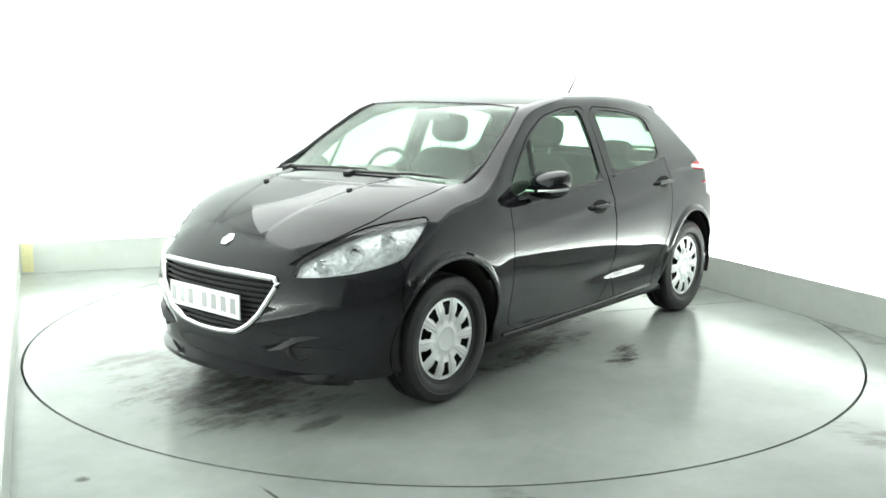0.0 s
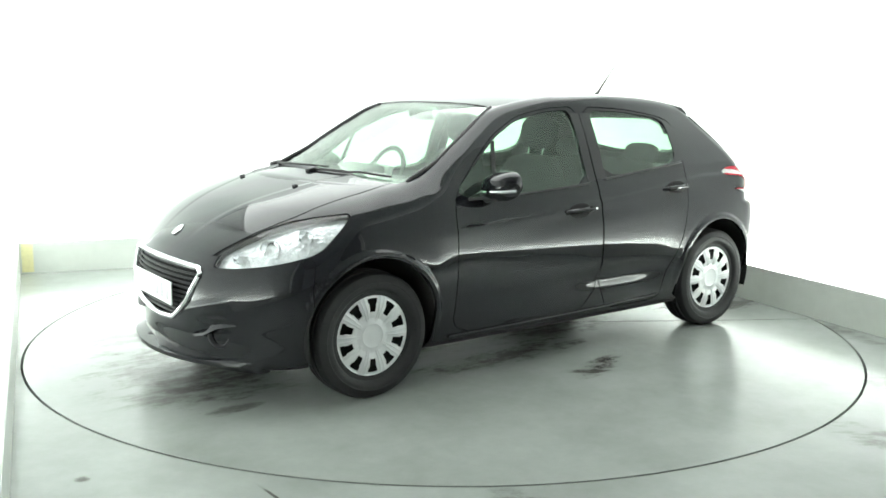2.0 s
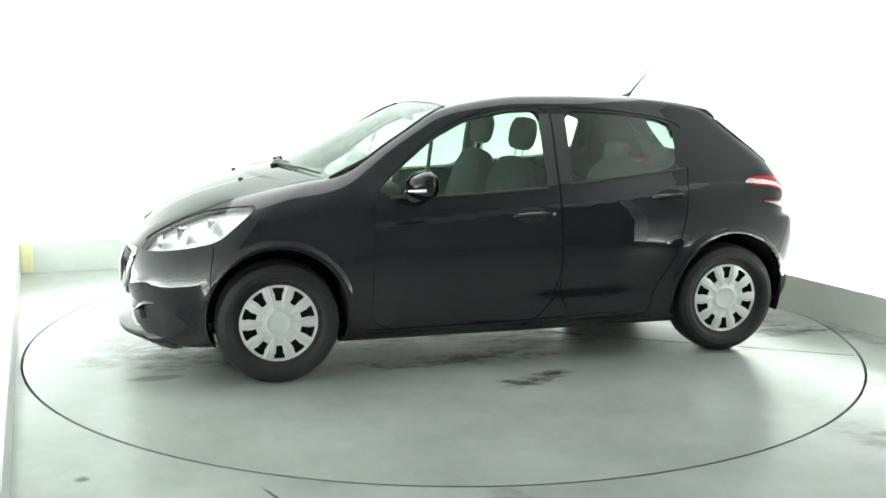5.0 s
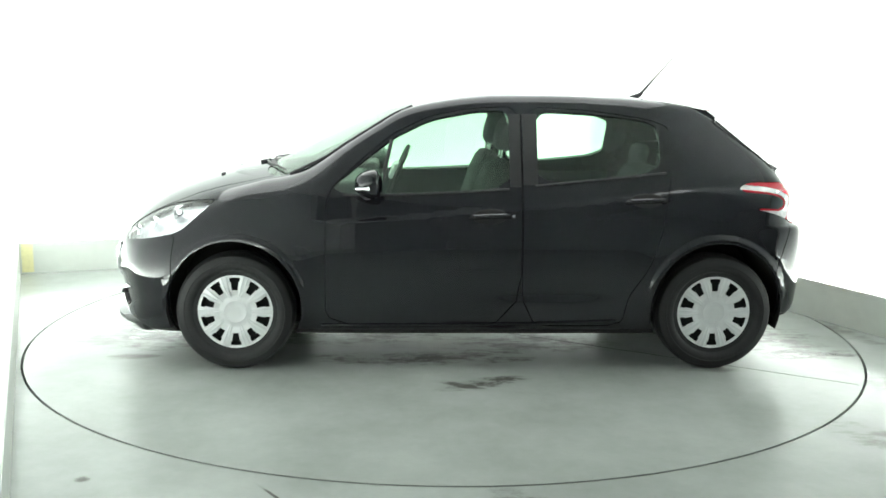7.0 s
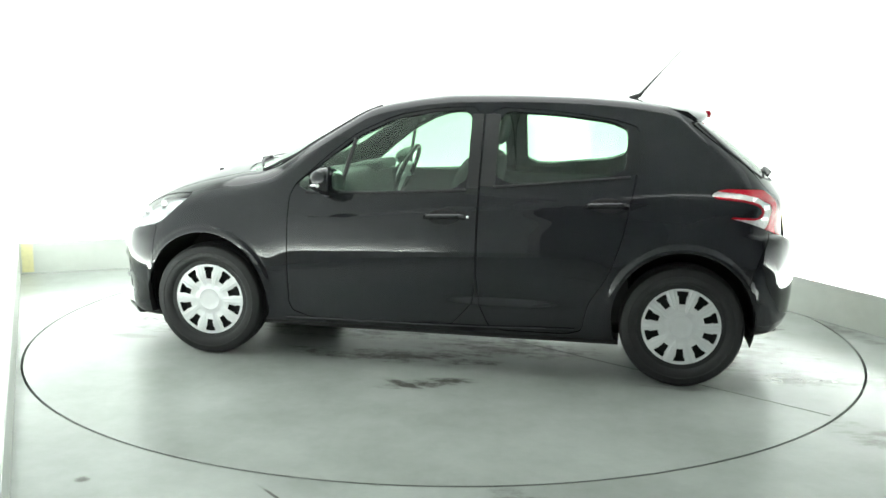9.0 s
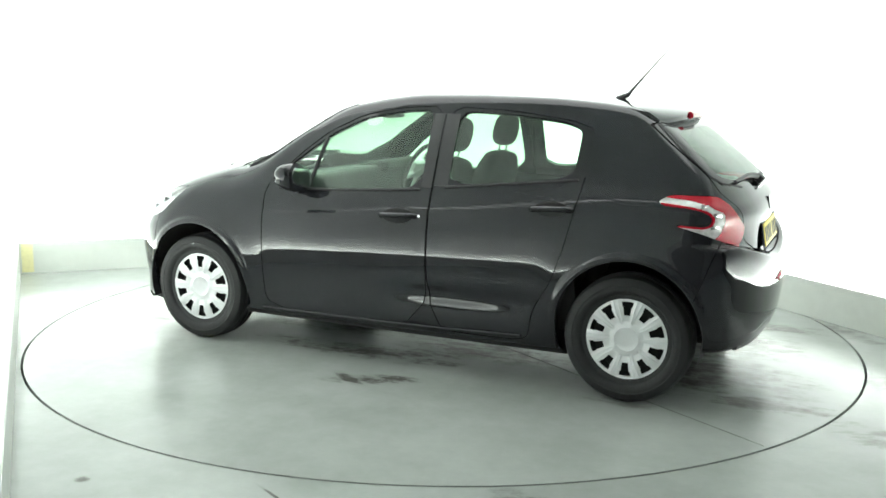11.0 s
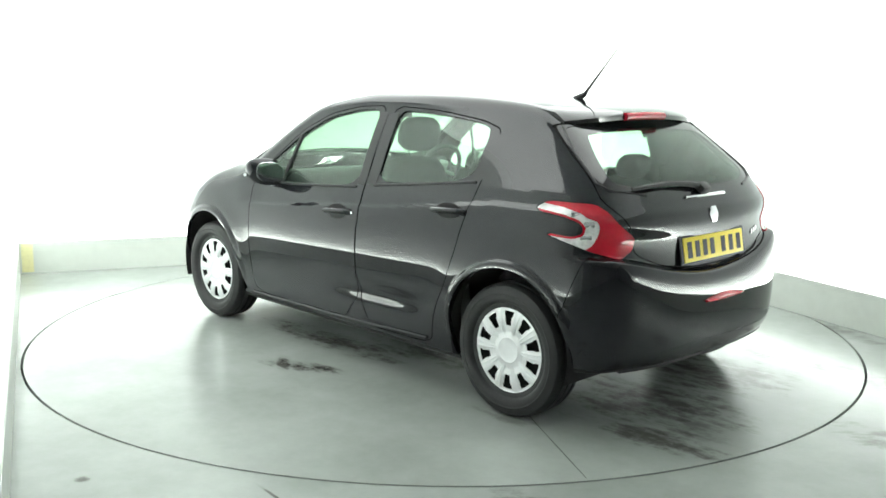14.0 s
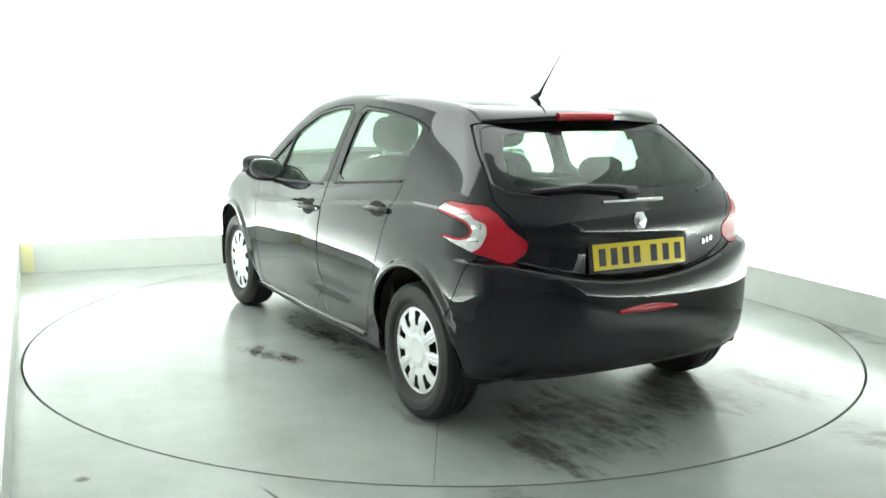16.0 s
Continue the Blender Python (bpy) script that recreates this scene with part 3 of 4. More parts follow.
def make_wheel(parent, x, side):
    """Wheel at an axle: tyre, steel rim, silver cover."""
    w = new("wheel", None)
    w.parent = parent
    w.matrix_basis = pose(x, .745 * side, .308, 0, 0, 0 if side > 0 else 180)
    bm = bmesh.new()
    lathe(bm, [(.196, -.085), (.225, -.094), (.262, -.096), (.292, -.088), (.306, -.068), (.309, -.045), (.300, -.043), (.300, -.035), (.310, -.033), (.311, -.004),
               (.302, -.002), (.302, .006), (.311, .008), (.310, .034), (.300, .036), (.300, .044), (.309, .046), (.306, .068), (.296, .084), (.290, .087), (.284, .090), (.262, .0965),
               (.258, .0945), (.245, .0955), (.234, .092), (.226, .086), (.218, .074), (.196, .07)], 96, close=True)
    part("tyre", bm, RUBBER, w, "worn black rubber tyre", 30)
    bm = bmesh.new()
    lathe(bm, [(.001, .02), (.10, .022), (.12, .03), (.17, .028), (.188, .05), (.2, .06), (.2, -.08), (.18, -.085)], 48)
    part("rim", bm, DARK, w, "black steel rim")
    bm = hub_cap()
    bmesh.ops.translate(bm, vec=(0, .066, 0), verts=bm.verts)
    part("hub_cap", bm, SILVER, w, "silver plastic hub cap with ten slots", 40)
    return w


def door_parts(skin, car, side):
    """The doors and side glass of one side, with handles and mirror."""
    which = "front_door", "rear_door"
    for tag, glass, hx, hz in ((which[0], "front_window", -.055, .820), (which[1], "rear_window", -.875, .902)):
        door = skin.sheet(tag, tag, PAINT, car, side, .03, label="black painted door with a lowered shoulder line")
        pane = skin.sheet("window", glass, SIDE_GLASS, door, side, .004, .006, "clear green-tinted side window")
        pane.visible_shadow = False
        y = on_side(hx, hz) * side
        # Solid black oval on the door in place of shade in the handle hollow.
        bm = bmesh.new()
        bmesh.ops.create_uvsphere(bm, u_segments=24, v_segments=12, radius=1)
        bmesh.ops.transform(bm, matrix=pose(hx, y - .001 * side, hz + .002, 6 * side, 2, 0) @ Matrix.Diagonal((.088, .008, .041, 1)), verts=bm.verts)
        part("handle_cup_shade", bm, DARK, door, "flat dark oval that stands in for the shaded hollow behind the handle")
        bm = bmesh.new()
        slope = .045
        tube(bm, [(hx + .098, y - .004 * side, hz - slope * .098), (hx + .085, y + .018 * side, hz - slope * .085 + .006), (hx, y + .030 * side, hz + .008),
                  (hx - .085, y + .020 * side, hz + slope * .085 + .006), (hx - .105, y - .004 * side, hz + slope * .1)], .0140, 10)
        part("handle", bm, PAINT, door, "black pull handle")
        if tag == which[0]:
            bm = bmesh.new()
            box(bm, (.016, .010, .016), (hx - .125, y + .001 * side, hz + .006), (0, 0, 0), .005)
            part("lock", bm, CHROME, door, "small bright key lock")
    # bar between the corner light and the front window
    bm = bmesh.new()
    tube(bm, [(.515, (on_side(.515, .94) - .004) * side, .935), (.485, (on_side(.485, 1.08) - .004) * side, 1.08), (.455, (on_side(.455, 1.2) - .004) * side, 1.203)], .011, 8)
    part("quarter_light_bar", bm, TRIM, car)
    skin.sheet("corner_trim", "door_trim", FRIT, car, side, .006, 0.0, "glossy black corner trim behind the rear side window")
    # black strip at the foot of the side glass
    bm = bmesh.new()
    tube(bm, [(x, (on_side(x, z) + .003) * side, z) for x, z in ((.70, .925), (.40, .93), (.1, .945), (-.16, .96))], .007, 6)
    part("window_seal", bm, TRIM, car)
    bm = bmesh.new()
    tube(bm, [(x, (on_side(x, z) + .003) * side, z) for x, z in ((-.30, .978), (-.6, 1.008), (-.99, 1.046))], .007, 6)
    part("window_seal", bm, TRIM, car)
    # B pillar cover
    bm = bmesh.new()
    for k in range(2):
        x0, x1 = ((-.162, -.222), (-.234, -.31))[k]
        rows = [[bm.verts.new((x, (on_side(x, z) + .002) * side, z)) for x in (x0, x1)] for z in np.linspace(.972 + .01 * k, 1.345, 9)]
        for a, b in zip(rows, rows[1:]):
            bm.faces.new((a[0], a[1], b[1], b[0]))
    bmesh.ops.recalc_face_normals(bm, faces=bm.faces)
    bmesh.ops.solidify(bm, geom=list(bm.faces), thickness=.003)
    part("pillar_cover", bm, TRIM, car, "matt black pillar cover")


def door_mirror(car, side):
    m = new("door_mirror", None)
    m.parent = car
    m.matrix_basis = pose(.535, .895 * side, .992)
    bm = bmesh.new()
    bmesh.ops.create_uvsphere(bm, u_segments=28, v_segments=18, radius=1)
    for v in bm.verts:
        x, y, z = v.co
        x = x if x > 0 else x * .35
        k = 1 - .18 * abs(z) ** 2
        v.co = Vector((x * .105 * k, (abs(y) ** .75 * math.copysign(1, y)) * .122 + .015 * z * side, (abs(z) ** .8 * math.copysign(1, z)) * .078 + .012 * y * side))
    part("housing", bm, PAINT, m, "glossy black mirror housing", 50)
    bm = bmesh.new()
    tube(bm, [(.045, -.118 * side, -.036), (.094, -.06 * side, -.032), (.104, .015 * side, -.026), (.086, .078 * side, -.020), (.03, .126 * side, -.012)], .010, 8)
    part("trim_strip", bm, CHROME, m, "bright trim strip")
    bm = bmesh.new()
    tube(bm, [(.06, -.105 * side, -.065), (.045, -.07 * side, -.068), (.02, -.02 * side, -.055)], .026, 10, .02)
    part("foot", bm, TRIM, m, "matt black mirror foot")
    bm = bmesh.new()
    bmesh.ops.create_uvsphere(bm, u_segments=24, v_segments=8, radius=1)
    for v in bm.verts:
        x, y, z = v.co
        v.co = Vector((-.038 + .004 * x, (abs(y) ** .7 * math.copysign(1, y)) * .095, (abs(z) ** .8 * math.copysign(1, z)) * .058 + .01 * y * side))
    part("mirror_glass", bm, CHROME, m, "mirror glass", 50)


def front_end(skin, car):
    for side in (1, -1):
        lamp = skin.sheet("headlight", "headlight", LENS, car, side, .003, .001, "clear headlight with bright reflectors inside")
        lamp.visible_shadow = False
        skin.sheet("reflector", "headlight", REFLECTOR, lamp, side, .004, .035, "faceted silver reflector")
        for x, z, r in ((1.70, .745, .05), (1.56, .80, .038), (1.81, .70, .032)):
            y = on_side(x, z) - .05
            lo = [yy for yy in np.linspace(.3, .9, 400) if float(body(np.array(x), np.array(yy), np.array(z))) < -.03]
            y = max(lo) if lo else y
            bm = bmesh.new()
            lathe(bm, [(r, .02), (r * .95, .016), (r * .85, -.004), (r * .5, -.02), (.001, -.024)], 24)
            bmesh.ops.transform(bm, matrix=pose(x, y * side, z, 0, 0, -62 if side > 0 else -118), verts=bm.verts)
            part("lamp_bowl", bm, CHROME, lamp, "round silver lamp bowl", 40)
    # grille: dark field, bars, chrome surround
    field = skin.sheet("grille", "grille", DARK, car, 0, .01, .03, "black grille with horizontal bars")
    for z in np.arange(.395, .64, .0235):
        half = float(np.interp(z, [.366, .378, .42, .50, .60, .645], [.12, .19, .27, .35, .415, .42]))
        bm = bmesh.new()
        tube(bm, [(on_front(abs(y), z) - .012, y, z) for y in np.linspace(-half, half, 17)], .006, 6)
        part("grille_bar", bm, TRIM, field)
    outline = rounded([(-.432, .640), (-.36, .50), (-.28, .42), (-.20, .378), (-.07, .366), (.07, .366), (.20, .378), (.28, .42), (.36, .50), (.432, .640), (.2, .650), (-.2, .650)], 2)
    pts = [(on_front(abs(y), z) + .002, y, z) for y, z in outline]
    bm = bmesh.new()
    tube(bm, pts + pts[:2], .0140, 8)
    part("grille_surround", bm, CHROME, car, "chrome grille surround")
    # white number plate with unreadable bars
    plate = bmesh.new()
    box(plate, (.008, .52, .113), (2.038, 0, .503), (0, 0, 0), .003)
    plate = part("number_plate", plate, PLATE_WHITE, car, "white front number plate")
    for k, y in enumerate((.215, .145, .075, .005, -.10, -.165, -.23)):
        bm = bmesh.new()
        box(bm, (.002, .036, .07), (2.0425, y, .503))
        part("plate_bar", bm, FAINT_INK, plate)
    # badge
    bm = bmesh.new()
    x = on_front(0, .765)
    lathe(bm, [(.034, 0), (.036, .004), (.02, .010), (.001, .012)], 6)
    bmesh.ops.scale(bm, vec=(1.0, 1, 1.1), verts=bm.verts)
    bmesh.ops.transform(bm, matrix=pose(x, 0, .765, 0, -52, 0) @ pose(0, 0, 0, 0, 0, -90), verts=bm.verts)
    part("badge", bm, CHROME, car, "plain chrome bonnet badge")
    for side in (1, -1):
        y, z = .50, .335
        x = on_front(y, z)
        bm = bmesh.new()
        lathe(bm, [(.058, -.03), (.060, .006), (.052, .010), (.044, .002), (.040, -.02), (.001, -.03)], 32)
        bmesh.ops.transform(bm, matrix=pose(x - .004, y * side, z, 0, 0, -90 + 35 * side), verts=bm.verts)
        fog = part("fog_lamp", bm, TRIM, car, "round black fog lamp socket")
        bm = bmesh.new()
        rows = []
        for yy, low, high, out in ((.33, .318, .322, .004), (.39, .318, .342, .03), (.45, .332, .366, .034), (.52, .372, .394, .026), (.60, .392, .400, .004)):
            rows.append([bm.verts.new(p) for p in ((on_front(yy, low) + out, yy * side, low), (on_front(yy, high) + .003, yy * side, high), (on_front(yy, low) - .02, yy * side, low - .008))])
        for a, b in zip(rows, rows[1:]):
            for i in range(3):
                bm.faces.new((a[i], a[(i + 1) % 3], b[(i + 1) % 3], b[i]))
        bm.faces.new(rows[0]), bm.faces.new(rows[-1][::-1])
        bmesh.ops.recalc_face_normals(bm, faces=bm.faces)
        part("bezel", bm, PAINT, fog)
    # splitter lip
    bm = bmesh.new()
    rows = []
    for y in np.linspace(-.67, .67, 45):
        x = on_front(abs(y), .225)
        reach = .075 * (1 - (abs(y) / .69) ** 2) - .008
        rows.append([bm.verts.new(p) for p in ((x - .03, y, .235), (x + reach * .5, y, .222), (x + reach, y, .212), (x + reach + .002, y, .194), (x - .02, y, .168), (x - .06, y, .172))])
    for a, b in zip(rows, rows[1:]):
        for i in range(6):
            bm.faces.new((a[i], a[(i + 1) % 6], b[(i + 1) % 6], b[i]))
    bm.faces.new(rows[0]), bm.faces.new(rows[-1][::-1])
    bmesh.ops.recalc_face_normals(bm, faces=bm.faces)
    part("splitter", bm, PAINT, car, "black chin splitter")
    # washer jets
    for side in (1, -1):
        bm = bmesh.new()
        box(bm, (.026, .02, .014), (1.406, .31 * side, on_top(1.406, .31) + .004), (0, 8, 0), .005)
        part("washer_jet", bm, TRIM, car)
    # wipers
    for y0, y1, rise in ((-.46, .16, .05), (.10, .60, .045)):
        bm = bmesh.new()
        pts = []
        for k in np.linspace(0, 1, 9):
            y = y0 + (y1 - y0) * k
            x = 1.19 - .34 * y * y - rise * k
            pts.append((x, y, on_top(x, abs(y)) + .009))
        tube(bm, pts, .009, 6, .005)
        part("wiper", bm, TRIM, car, "black windscreen wiper")
        bm = bmesh.new()
        box(bm, (.06, .045, .022), (pts[0][0] + .01, y0, pts[0][2] - .006), (0, 12, 0), .008)
        part("wiper_pivot", bm, TRIM, car)


def rear_end(skin, car):
    for side in (1, -1):
        lamp = skin.sheet("tail_light", "taillight", RED, car, side, .02, -.003, "red tail light with a clear claw-shaped band")
        skin.sheet("clear_band", "tail_clear", CLEAR, lamp, side, .02, -.001, "clear reversing and indicator band")
        for sz, zz, wide, tall in ((.585, .955, .05, .020), (.635, .915, .045, .026), (.622, .862, .05, .020)):
            e = [q for q in np.linspace(.3, .95, 500) if float(body(np.array(-(sz / .7071) - q), np.array(q), np.array(zz))) < 0]
            y = e[-1] if e else .7
            bm = bmesh.new()
            box(bm, (wide, .006, tall), (-(sz / .7071) - y, y * side, zz), (0, 0, 45 * side), .004)
            part("lamp_cell", bm, CHROME, lamp, "bright lamp cell")
        skin.sheet("red_edge", "tail_rim", RED, lamp, side, .02, -.003, "red inner edge")
    # spoiler
    bm = bmesh.new()
    rows = []
    for y in np.linspace(-.52, .52, 33):
        k = abs(y) / .52
        z0 = on_top(-1.16, abs(y) * .98)
        end = -1.392 + .08 * k ** 3
        drop = .026 * k * k
        rows.append([bm.verts.new(p) for p in ((-1.14, y, z0 + .001), (-1.26, y, z0 - .010 - drop * .4), (end + .01, y, 1.368 - drop), (end, y, 1.358 - drop), (end + .005, y, 1.338 - drop),
                                               (end + .03, y, 1.328 - drop), (-1.22, y, 1.31 - drop))])
    for a, b in zip(rows, rows[1:]):
        for i in range(len(a) - 1):
            bm.faces.new((a[i], a[i + 1], b[i + 1], b[i]))
    bm.faces.new(rows[0]), bm.faces.new(rows[-1][::-1])
    bmesh.ops.recalc_face_normals(bm, faces=bm.faces)
    part("roof_spoiler", bm, PAINT, car, "black roof spoiler over the rear window", 50)
    bm = bmesh.new()
    tube(bm, [(-1.391 + .08 * (abs(y) / .52) ** 3, y, 1.354 - .026 * (y / .52) ** 2) for y in np.linspace(-.16, .16, 9)], .019, 10)
    part("brake_light", bm, RED, car, "narrow red high brake light")
    # yellow plate with unreadable bars
    bm = bmesh.new()
    box(bm, (.008, .56, .13), (-1.797, 0, .772), (0, 10, 0), .003)
    part("plate_holder", bm, TRIM, car)
    bm = bmesh.new()
    box(bm, (.008, .52, .112), (-1.8025, 0, .772), (0, 10, 0), .003)
    plate = part("number_plate", bm, PLATE_YELLOW, car, "yellow rear number plate")
    for y in (.215, .150, .085, .022, -.075, -.145, -.215):
        bm = bmesh.new()
        box(bm, (.002, .036, .074), (-1.8072, y, .772), (0, 10, 0))
        part("plate_bar", bm, INK, plate)
    bm = bmesh.new()
    lathe(bm, [(.036, 0), (.038, .004), (.022, .010), (.001, .012)], 6)
    bmesh.ops.scale(bm, vec=(1.0, 1, 1.1), verts=bm.verts)
    bmesh.ops.transform(bm, matrix=pose(on_front(0, .917, -1), 0, .917, 0, 10, 0) @ pose(0, 0, 0, 0, 0, 90), verts=bm.verts)
    part("badge", bm, CHROME, car, "plain chrome tailgate badge")
    for y0, z0, wide in ((-.405, .795, .02), (-.432, .80, .018), (-.46, .806, .02)):
        bm = bmesh.new()
        box(bm, (.004, wide, .024), (on_front(abs(y0), z0, -1) - .002, y0, z0), (0, 4, 12), .001)
        part("model_badge_bar", bm, CHROME, car)
    bm = bmesh.new()
    tube(bm, [(on_front(abs(y), 1.0, -1) - .004, y, 1.0) for y in np.linspace(-.17, .17, 9)], .008, 8)
    part("gate_strip", bm, CHROME, car, "bright strip under the rear window")
    bm = bmesh.new()
    tube(bm, [(on_front(abs(y), .54, -1) + .001, y, .540 + .006 * (1 - (y / .16) ** 2)) for y in np.linspace(-.16, .16, 13)], .016, 10)
    for v in bm.verts:
        v.co.z = .543 + (v.co.z - .543) * (1.15 - .75 * (v.co.y / .16) ** 2)
    part("rear_fog_light", bm, RED, car, "red fog light strip in the bumper")
    # wiper
    bm = bmesh.new()
    tube(bm, [(on_front(abs(y), z, -1) - .022, y, z) for y, z in ((-.02, 1.035), (.10, 1.056), (.25, 1.066), (.40, 1.06), (.50, 1.055))], .016, 8, .007)
    part("rear_wiper", bm, TRIM, car, "black rear wiper")
    bm = bmesh.new()
    box(bm, (.05, .07, .04), (on_front(0, 1.03, -1) - .018, .01, 1.035), (0, -38, 0), .012)
    part("rear_wiper_pivot", bm, TRIM, car)
    # aerial
    bm = bmesh.new()
    z = on_top(-1.013, 0)
    tube(bm, [(-.965, 0, z - .004), (-1.0, 0, z + .012), (-1.022, 0, z + .022), (-1.035, 0, z + .036)], .019, 10, .009)
    aerial = part("aerial", bm, TRIM, car, "thin black roof aerial")
    bm = bmesh.new()
    tube(bm, [(-1.018, 0, z + .018), (-1.075, 0, z + .085), (-1.14, 0, z + .16), (-1.31, 0, z + .355)], .0085, 8, .001)
    part("whip", bm, TRIM, aerial)
    # bumper lower valance and exhaust
    bm = bmesh.new()
    tube(bm, [(on_front(abs(y), .33, -1) + .045, y, .285) for y in np.linspace(-.62, .62, 17)], .02, 8)
    part("rear_valance", bm, TRIM, car, "black lower rear valance")


def glass_seals(car):
    """Black rubber along the edges of the windscreen and the rear window."""
    def edge(outline, way):
        pts = []
        for y, z in outline:
            if way > 0:
                xs = [xx for xx in np.linspace(.0, 1.15, 900) if float(body(np.array(xx), np.array(abs(y)), np.array(z))) < 0]
                x = xs[-1]
            else:
                x = on_front(abs(y), z, -1)
            pts.append((x + .001 * way, y, z))
        return pts
    for side in (1, -1):
        bm = bmesh.new()
        tube(bm, edge([(y * side, z) for y, z in ((.688, 1.02), (.672, 1.11), (.65, 1.18), (.628, 1.245), (.604, 1.30), (.58, 1.345), (.545, 1.378))], 1), .0085, 6)
        part("windscreen_seal", bm, TRIM, car)
        bm = bmesh.new()
        tube(bm, edge([(y * side, z) for y, z in ((.42, 1.022), (.60, 1.048), (.638, 1.08), (.62, 1.14), (.598, 1.20), (.565, 1.26), (.535, 1.312))], -1), .006, 6)
        part("rear_window_seal", bm, TRIM, car)


def soft_block(bm, size, where, turn, swell=.12, cuts=5):
    """A padded cushion: a bevelled box with bulging faces."""
    made = bmesh.ops.create_cube(bm, size=2)["verts"]
    edges = list({e for v in made for e in v.link_edges})
    bmesh.ops.subdivide_edges(bm, edges=edges, cuts=cuts, use_grid_fill=True)
    verts = [v for v in bm.verts if v.tag is False]
    m = pose(*where, *turn)
    for v in verts:
        c = v.co
        n = (abs(c.x) ** 6 + abs(c.y) ** 6 + abs(c.z) ** 6) ** (1 / 6)
        k = 1 / n if n else 1
        c = Vector((c.x * k, c.y * k, c.z * k)) * (1 - swell * (c.length - 1) / .732)
        v.co = m @ Vector((c.x * size[0] / 2, c.y * size[1] / 2, c.z * size[2] / 2))
        v.tag = True
    return bm


def interior(car):
    bm = bmesh.new()
    box(bm, (2.75, 1.42, .05), (-.15, 0, .25), (0, 0, 0), .02)
    part("cabin_floor", bm, DARK, car, "dark cabin floor")
    bm = bmesh.new()
    box(bm, (.42, 1.36, .34), (.80, 0, .80), (0, 6, 0), .06, 4)
    box(bm, (.22, .40, .07), (.66, -.37, .975), (0, 8, 0), .03, 3)
    part("dashboard", bm, DASH, car, "charcoal dashboard with a raised instrument hood")
    bm = bmesh.new()
    centre, tilt = Vector((.43, -.37, .955)), 24
    ring = [centre + pose(0, 0, 0, 0, -tilt, 0).to_3x3() @ Vector((0, .175 * math.cos(a), .165 * math.sin(a))) for a in (2 * math.pi * k / 40 for k in range(40))]
    tube(bm, ring + ring[:2], .015, 8)
    wheel = part("steering_wheel", bm, TRIM, car, "black steering wheel with a pale hub", 60)
    bm = bmesh.new()
    box(bm, (.05, .15, .11), tuple(centre + Vector((.02, 0, 0))), (0, -tilt, 0), .02, 3)
    for a in (200, 340, 270):
        d = pose(0, 0, 0, 0, -tilt, 0).to_3x3() @ Vector((0, .17 * math.cos(radians(a)), .16 * math.sin(radians(a))))
        tube(bm, [centre, centre + d], .012, 6)
    part("wheel_hub", bm, SILVER, wheel, "grey wheel hub and spokes")
    for y in (.365, -.365):
        seat = new("front_seat", None)
        seat.parent = car
        bm = bmesh.new()
        soft_block(bm, (.52, .50, .20), (.22, y, .47), (0, -8, 0))
        part("seat_cushion", bm, CLOTH, seat, "dark cloth cushion", 60)
        bm = bmesh.new()
        soft_block(bm, (.17, .49, .66), (-.06, y, .78), (0, -17, 0))
        part("backrest", bm, CLOTH, seat, "dark cloth backrest", 60)
        bm = bmesh.new()
        soft_block(bm, (.11, .27, .19), (-.175, y, 1.225), (0, -12, 0), .2)
        part("headrest", bm, CLOTH, seat, "dark padded headrest", 60)
        for k in (-.06, .06):
            bm = bmesh.new()
            tube(bm, [(-.14, y + k, 1.05), (-.165, y + k, 1.17)], .006, 6)
            part("headrest_post", bm, CHROME, seat)
    bm = bmesh.new()
    soft_block(bm, (.46, 1.24, .18), (-.80, 0, .46), (0, -6, 0))
    bench = part("rear_bench", bm, CLOTH, car, "dark cloth rear bench", 60)
    bm = bmesh.new()
    soft_block(bm, (.14, 1.24, .58), (-1.04, 0, .75), (0, -14, 0))
    part("bench_backrest", bm, CLOTH, bench, "", 60)
    for y in (.33, -.33):
        bm = bmesh.new()
        soft_block(bm, (.09, .26, .13), (-1.115, y, 1.075), (0, -12, 0), .2)
        part("bench_headrest", bm, CLOTH, bench, "low padded rear headrest", 60)
    bm = bmesh.new()
    box(bm, (.48, 1.16, .025), (-1.40, 0, .955), (0, 0, 0), .008)
    part("parcel_shelf", bm, DASH, car, "black parcel shelf")
    bm = bmesh.new()
    box(bm, (.03, .22, .065), (.42, 0, 1.325), (0, 15, 0), .012, 3)
    part("rear_view_mirror", bm, TRIM, car, "black rear-view mirror")
    for side in (1, -1):
        bm = bmesh.new()
        rows = [[bm.verts.new((x, (on_side(x, z) - .075) * side, z)) for x in (.75, .3, -.2, -.6, -1.0)] for z in (.30, .6, .85, .93)]
        for a, b in zip(rows, rows[1:]):
            for i in range(4):
                bm.faces.new((a[i], a[i + 1], b[i + 1], b[i]))
        bmesh.ops.solidify(bm, geom=list(bm.faces), thickness=.02)
        bmesh.ops.recalc_face_normals(bm, faces=bm.faces)
        part("door_lining", bm, DASH, car, "charcoal inner door lining")


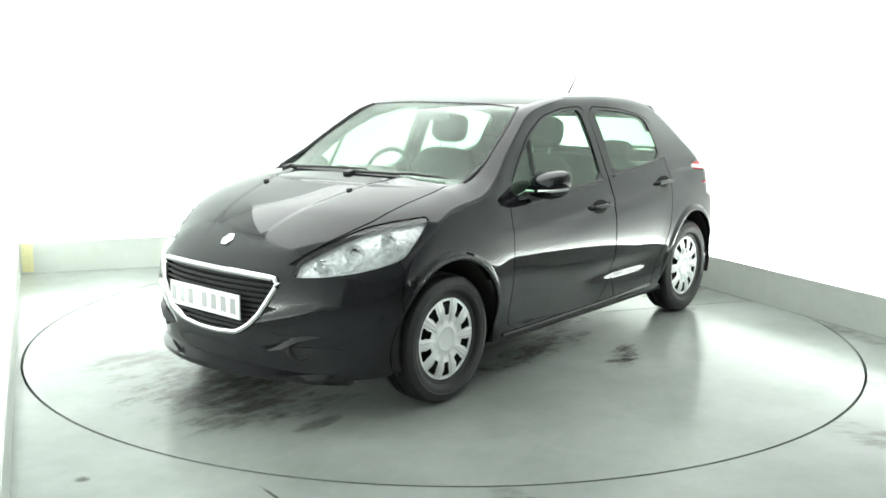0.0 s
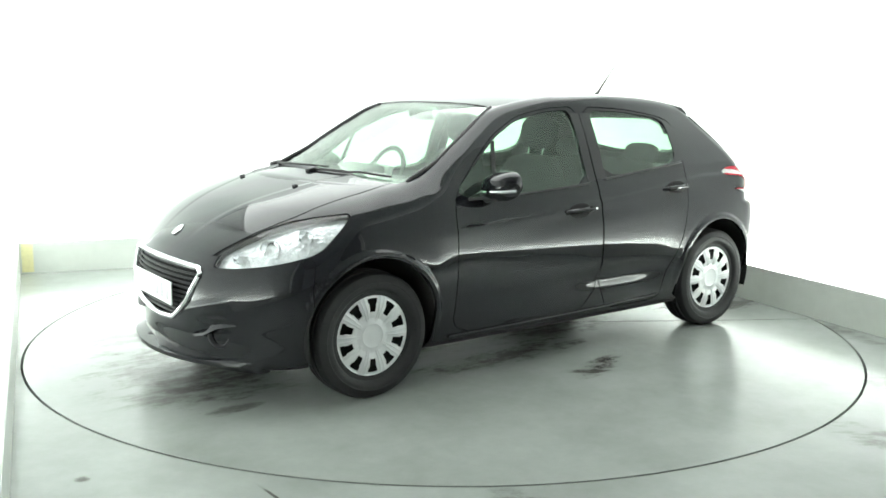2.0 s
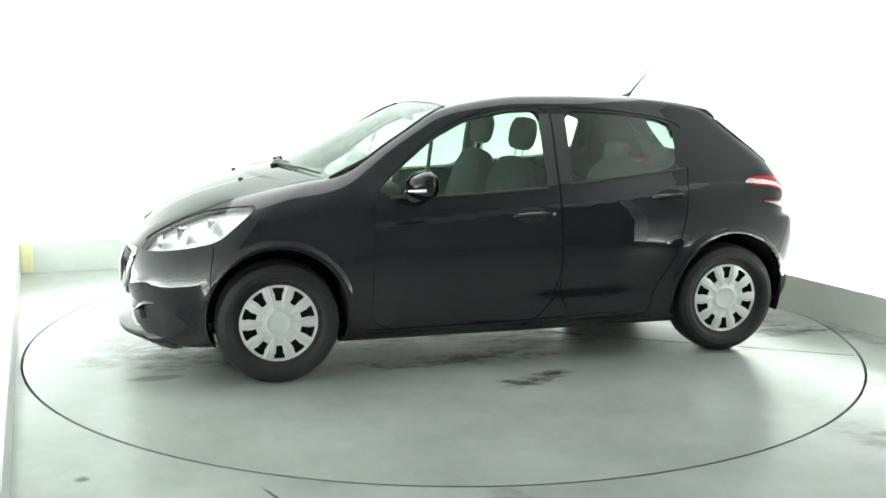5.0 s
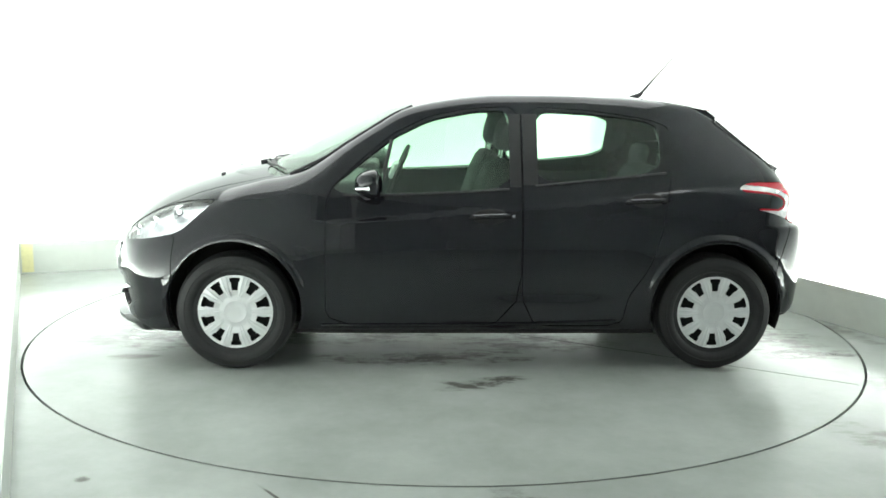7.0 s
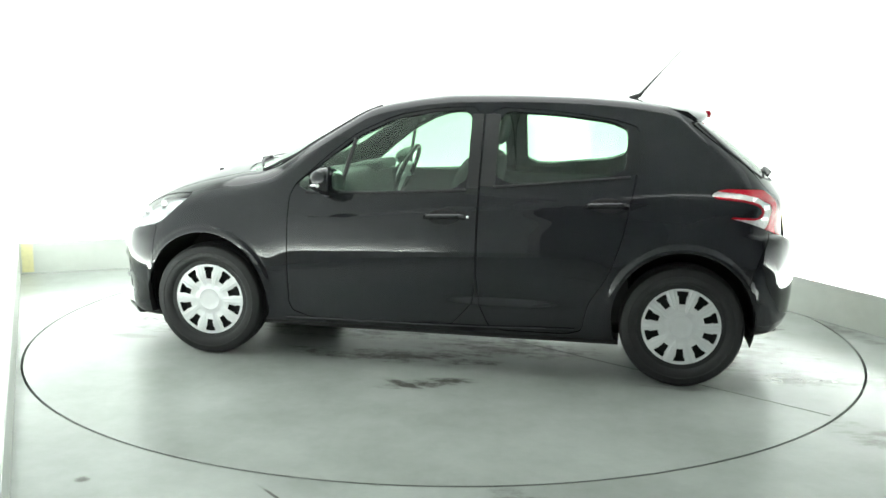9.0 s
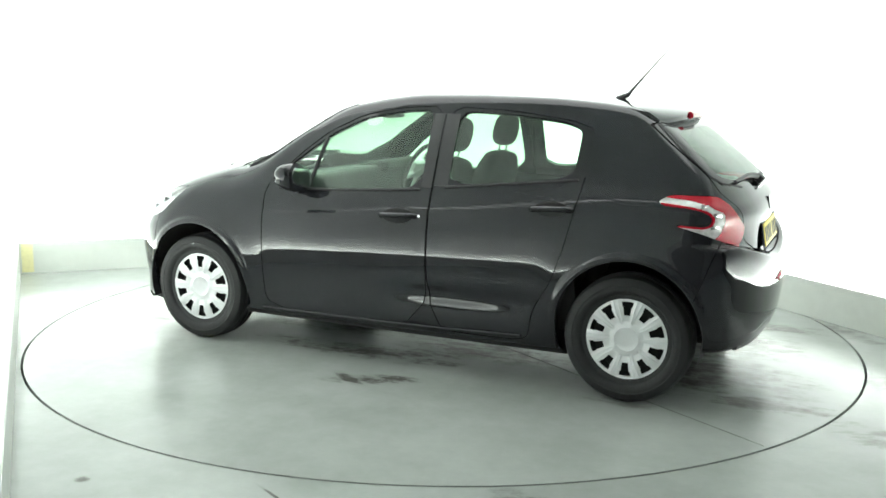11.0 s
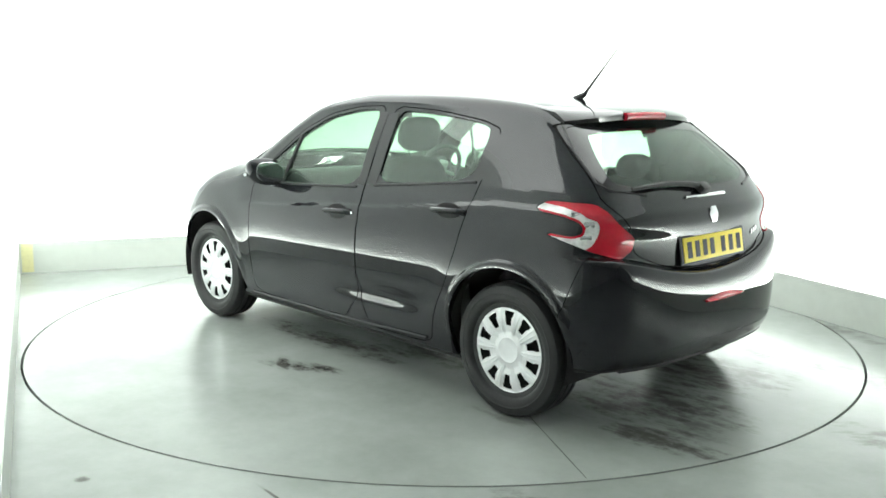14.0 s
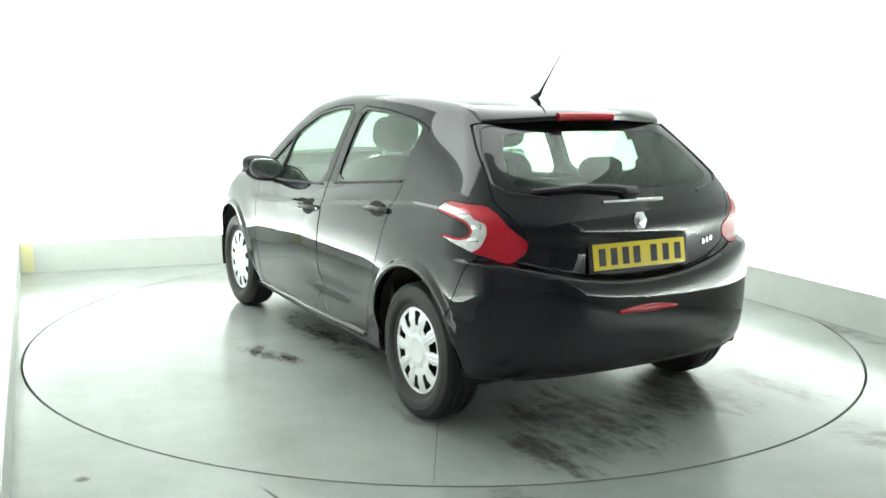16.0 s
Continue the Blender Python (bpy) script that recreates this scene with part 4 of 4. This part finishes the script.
def wheel_wells(car):
    for x in (1.269, -1.269):
        for side in (1, -1):
            bm = bmesh.new()
            n = 32
            rings = []
            for y in (.835, .40):
                rings.append([bm.verts.new((x + .354 * math.cos(a), (min(y, on_side(x, .5) - .012)) * side, .343 + .354 * math.sin(a)))
                              for a in (math.pi * (-.11 + 1.22 * k / n) for k in range(n + 1))])
            for k in range(n):
                bm.faces.new((rings[0][k], rings[0][k + 1], rings[1][k + 1], rings[1][k]))
            bm.faces.new(rings[1])
            bmesh.ops.recalc_face_normals(bm, faces=bm.faces)
            part("wheel_liner", bm, DARK, car, "dark wheel arch liner")


def build_car():
    car = new("hatchback_car", None)
    tagged(car, "black five-door hatchback car with silver hub caps", "car")
    skin = make_skin()
    skin.sheet("body_shell", "body", PAINT, car, 0, .02, label="glossy black painted body shell")
    skin.sheet("underbody", "underbody", DARK, car, 0, .02, label="dark underbody and sills")
    skin.sheet("cowl", "cowl", TRIM, car, 0, .01, .004, label="matt black cowl under the windscreen")
    for side in (1, -1):
        bm = bmesh.new()
        tube(bm, [(x, (on_side(x, z) + .002) * side, z) for x, z in ((.82, .236), (.5, .238), (.1, .241), (-.3, .248), (-.55, .258), (-.74, .262))], .009, 8)
        part("sill_moulding", bm, PAINT, car, "narrow glossy sill moulding")
    skin.sheet("panel_joints", "joint", DARK, car, 0, .004, .008, label="narrow dark joints between the panels")
    skin.sheet("bonnet", "hood", PAINT, car, 0, .015, label="glossy black bonnet")
    skin.sheet("front_bumper", "front_bumper", PAINT, car, 0, .015, label="glossy black front bumper")
    skin.sheet("rear_bumper", "rear_bumper", PAINT, car, 0, .015, label="glossy black rear bumper")
    skin.sheet("tailgate", "tailgate", PAINT, car, 0, .015, label="glossy black tailgate")
    for tag, name, label in (("screen", "windscreen", "clear raked windscreen"), ("rear_glass", "rear_window", "clear rear window")):
        ob = skin.sheet(name, tag, GLASS, car, 0, .004, .003, label)
        ob.visible_shadow = False
    skin.sheet("rear_window_border", "rear_frit", FRIT, car, 0, .004, .003, "glossy black border of the rear window")
    for side in (1, -1):
        door_parts(skin, car, side)
        door_mirror(car, side)
    front_end(skin, car)
    rear_end(skin, car)
    glass_seals(car)
    interior(car)
    wheel_wells(car)
    for x in (1.269, -1.269):
        for side in (1, -1):
            make_wheel(car, x, side)
    return car


build_booth()
turntable = build_turntable()
car = build_car()


def motions():
    """The turntable carries the car round, clockwise from above."""
    turn = curve([(0, 230.40), (2, 216.77), (4, 203.12), (6, 189.45), (8, 175.73), (10, 161.97), (12, 148.14), (14, 134.25), (16, 120.26)])
    times = [k * .5 for k in range(33)]
    plate, carried = [], []
    for t in times:
        m = pose(0, 0, 0, 0, 0, float(turn(np.array(t))))
        plate.append((t, m))
        carried.append((t, m @ pose(-.131, .141, .001)))
    walk(turntable, plate)
    walk(car, carried)


motions()
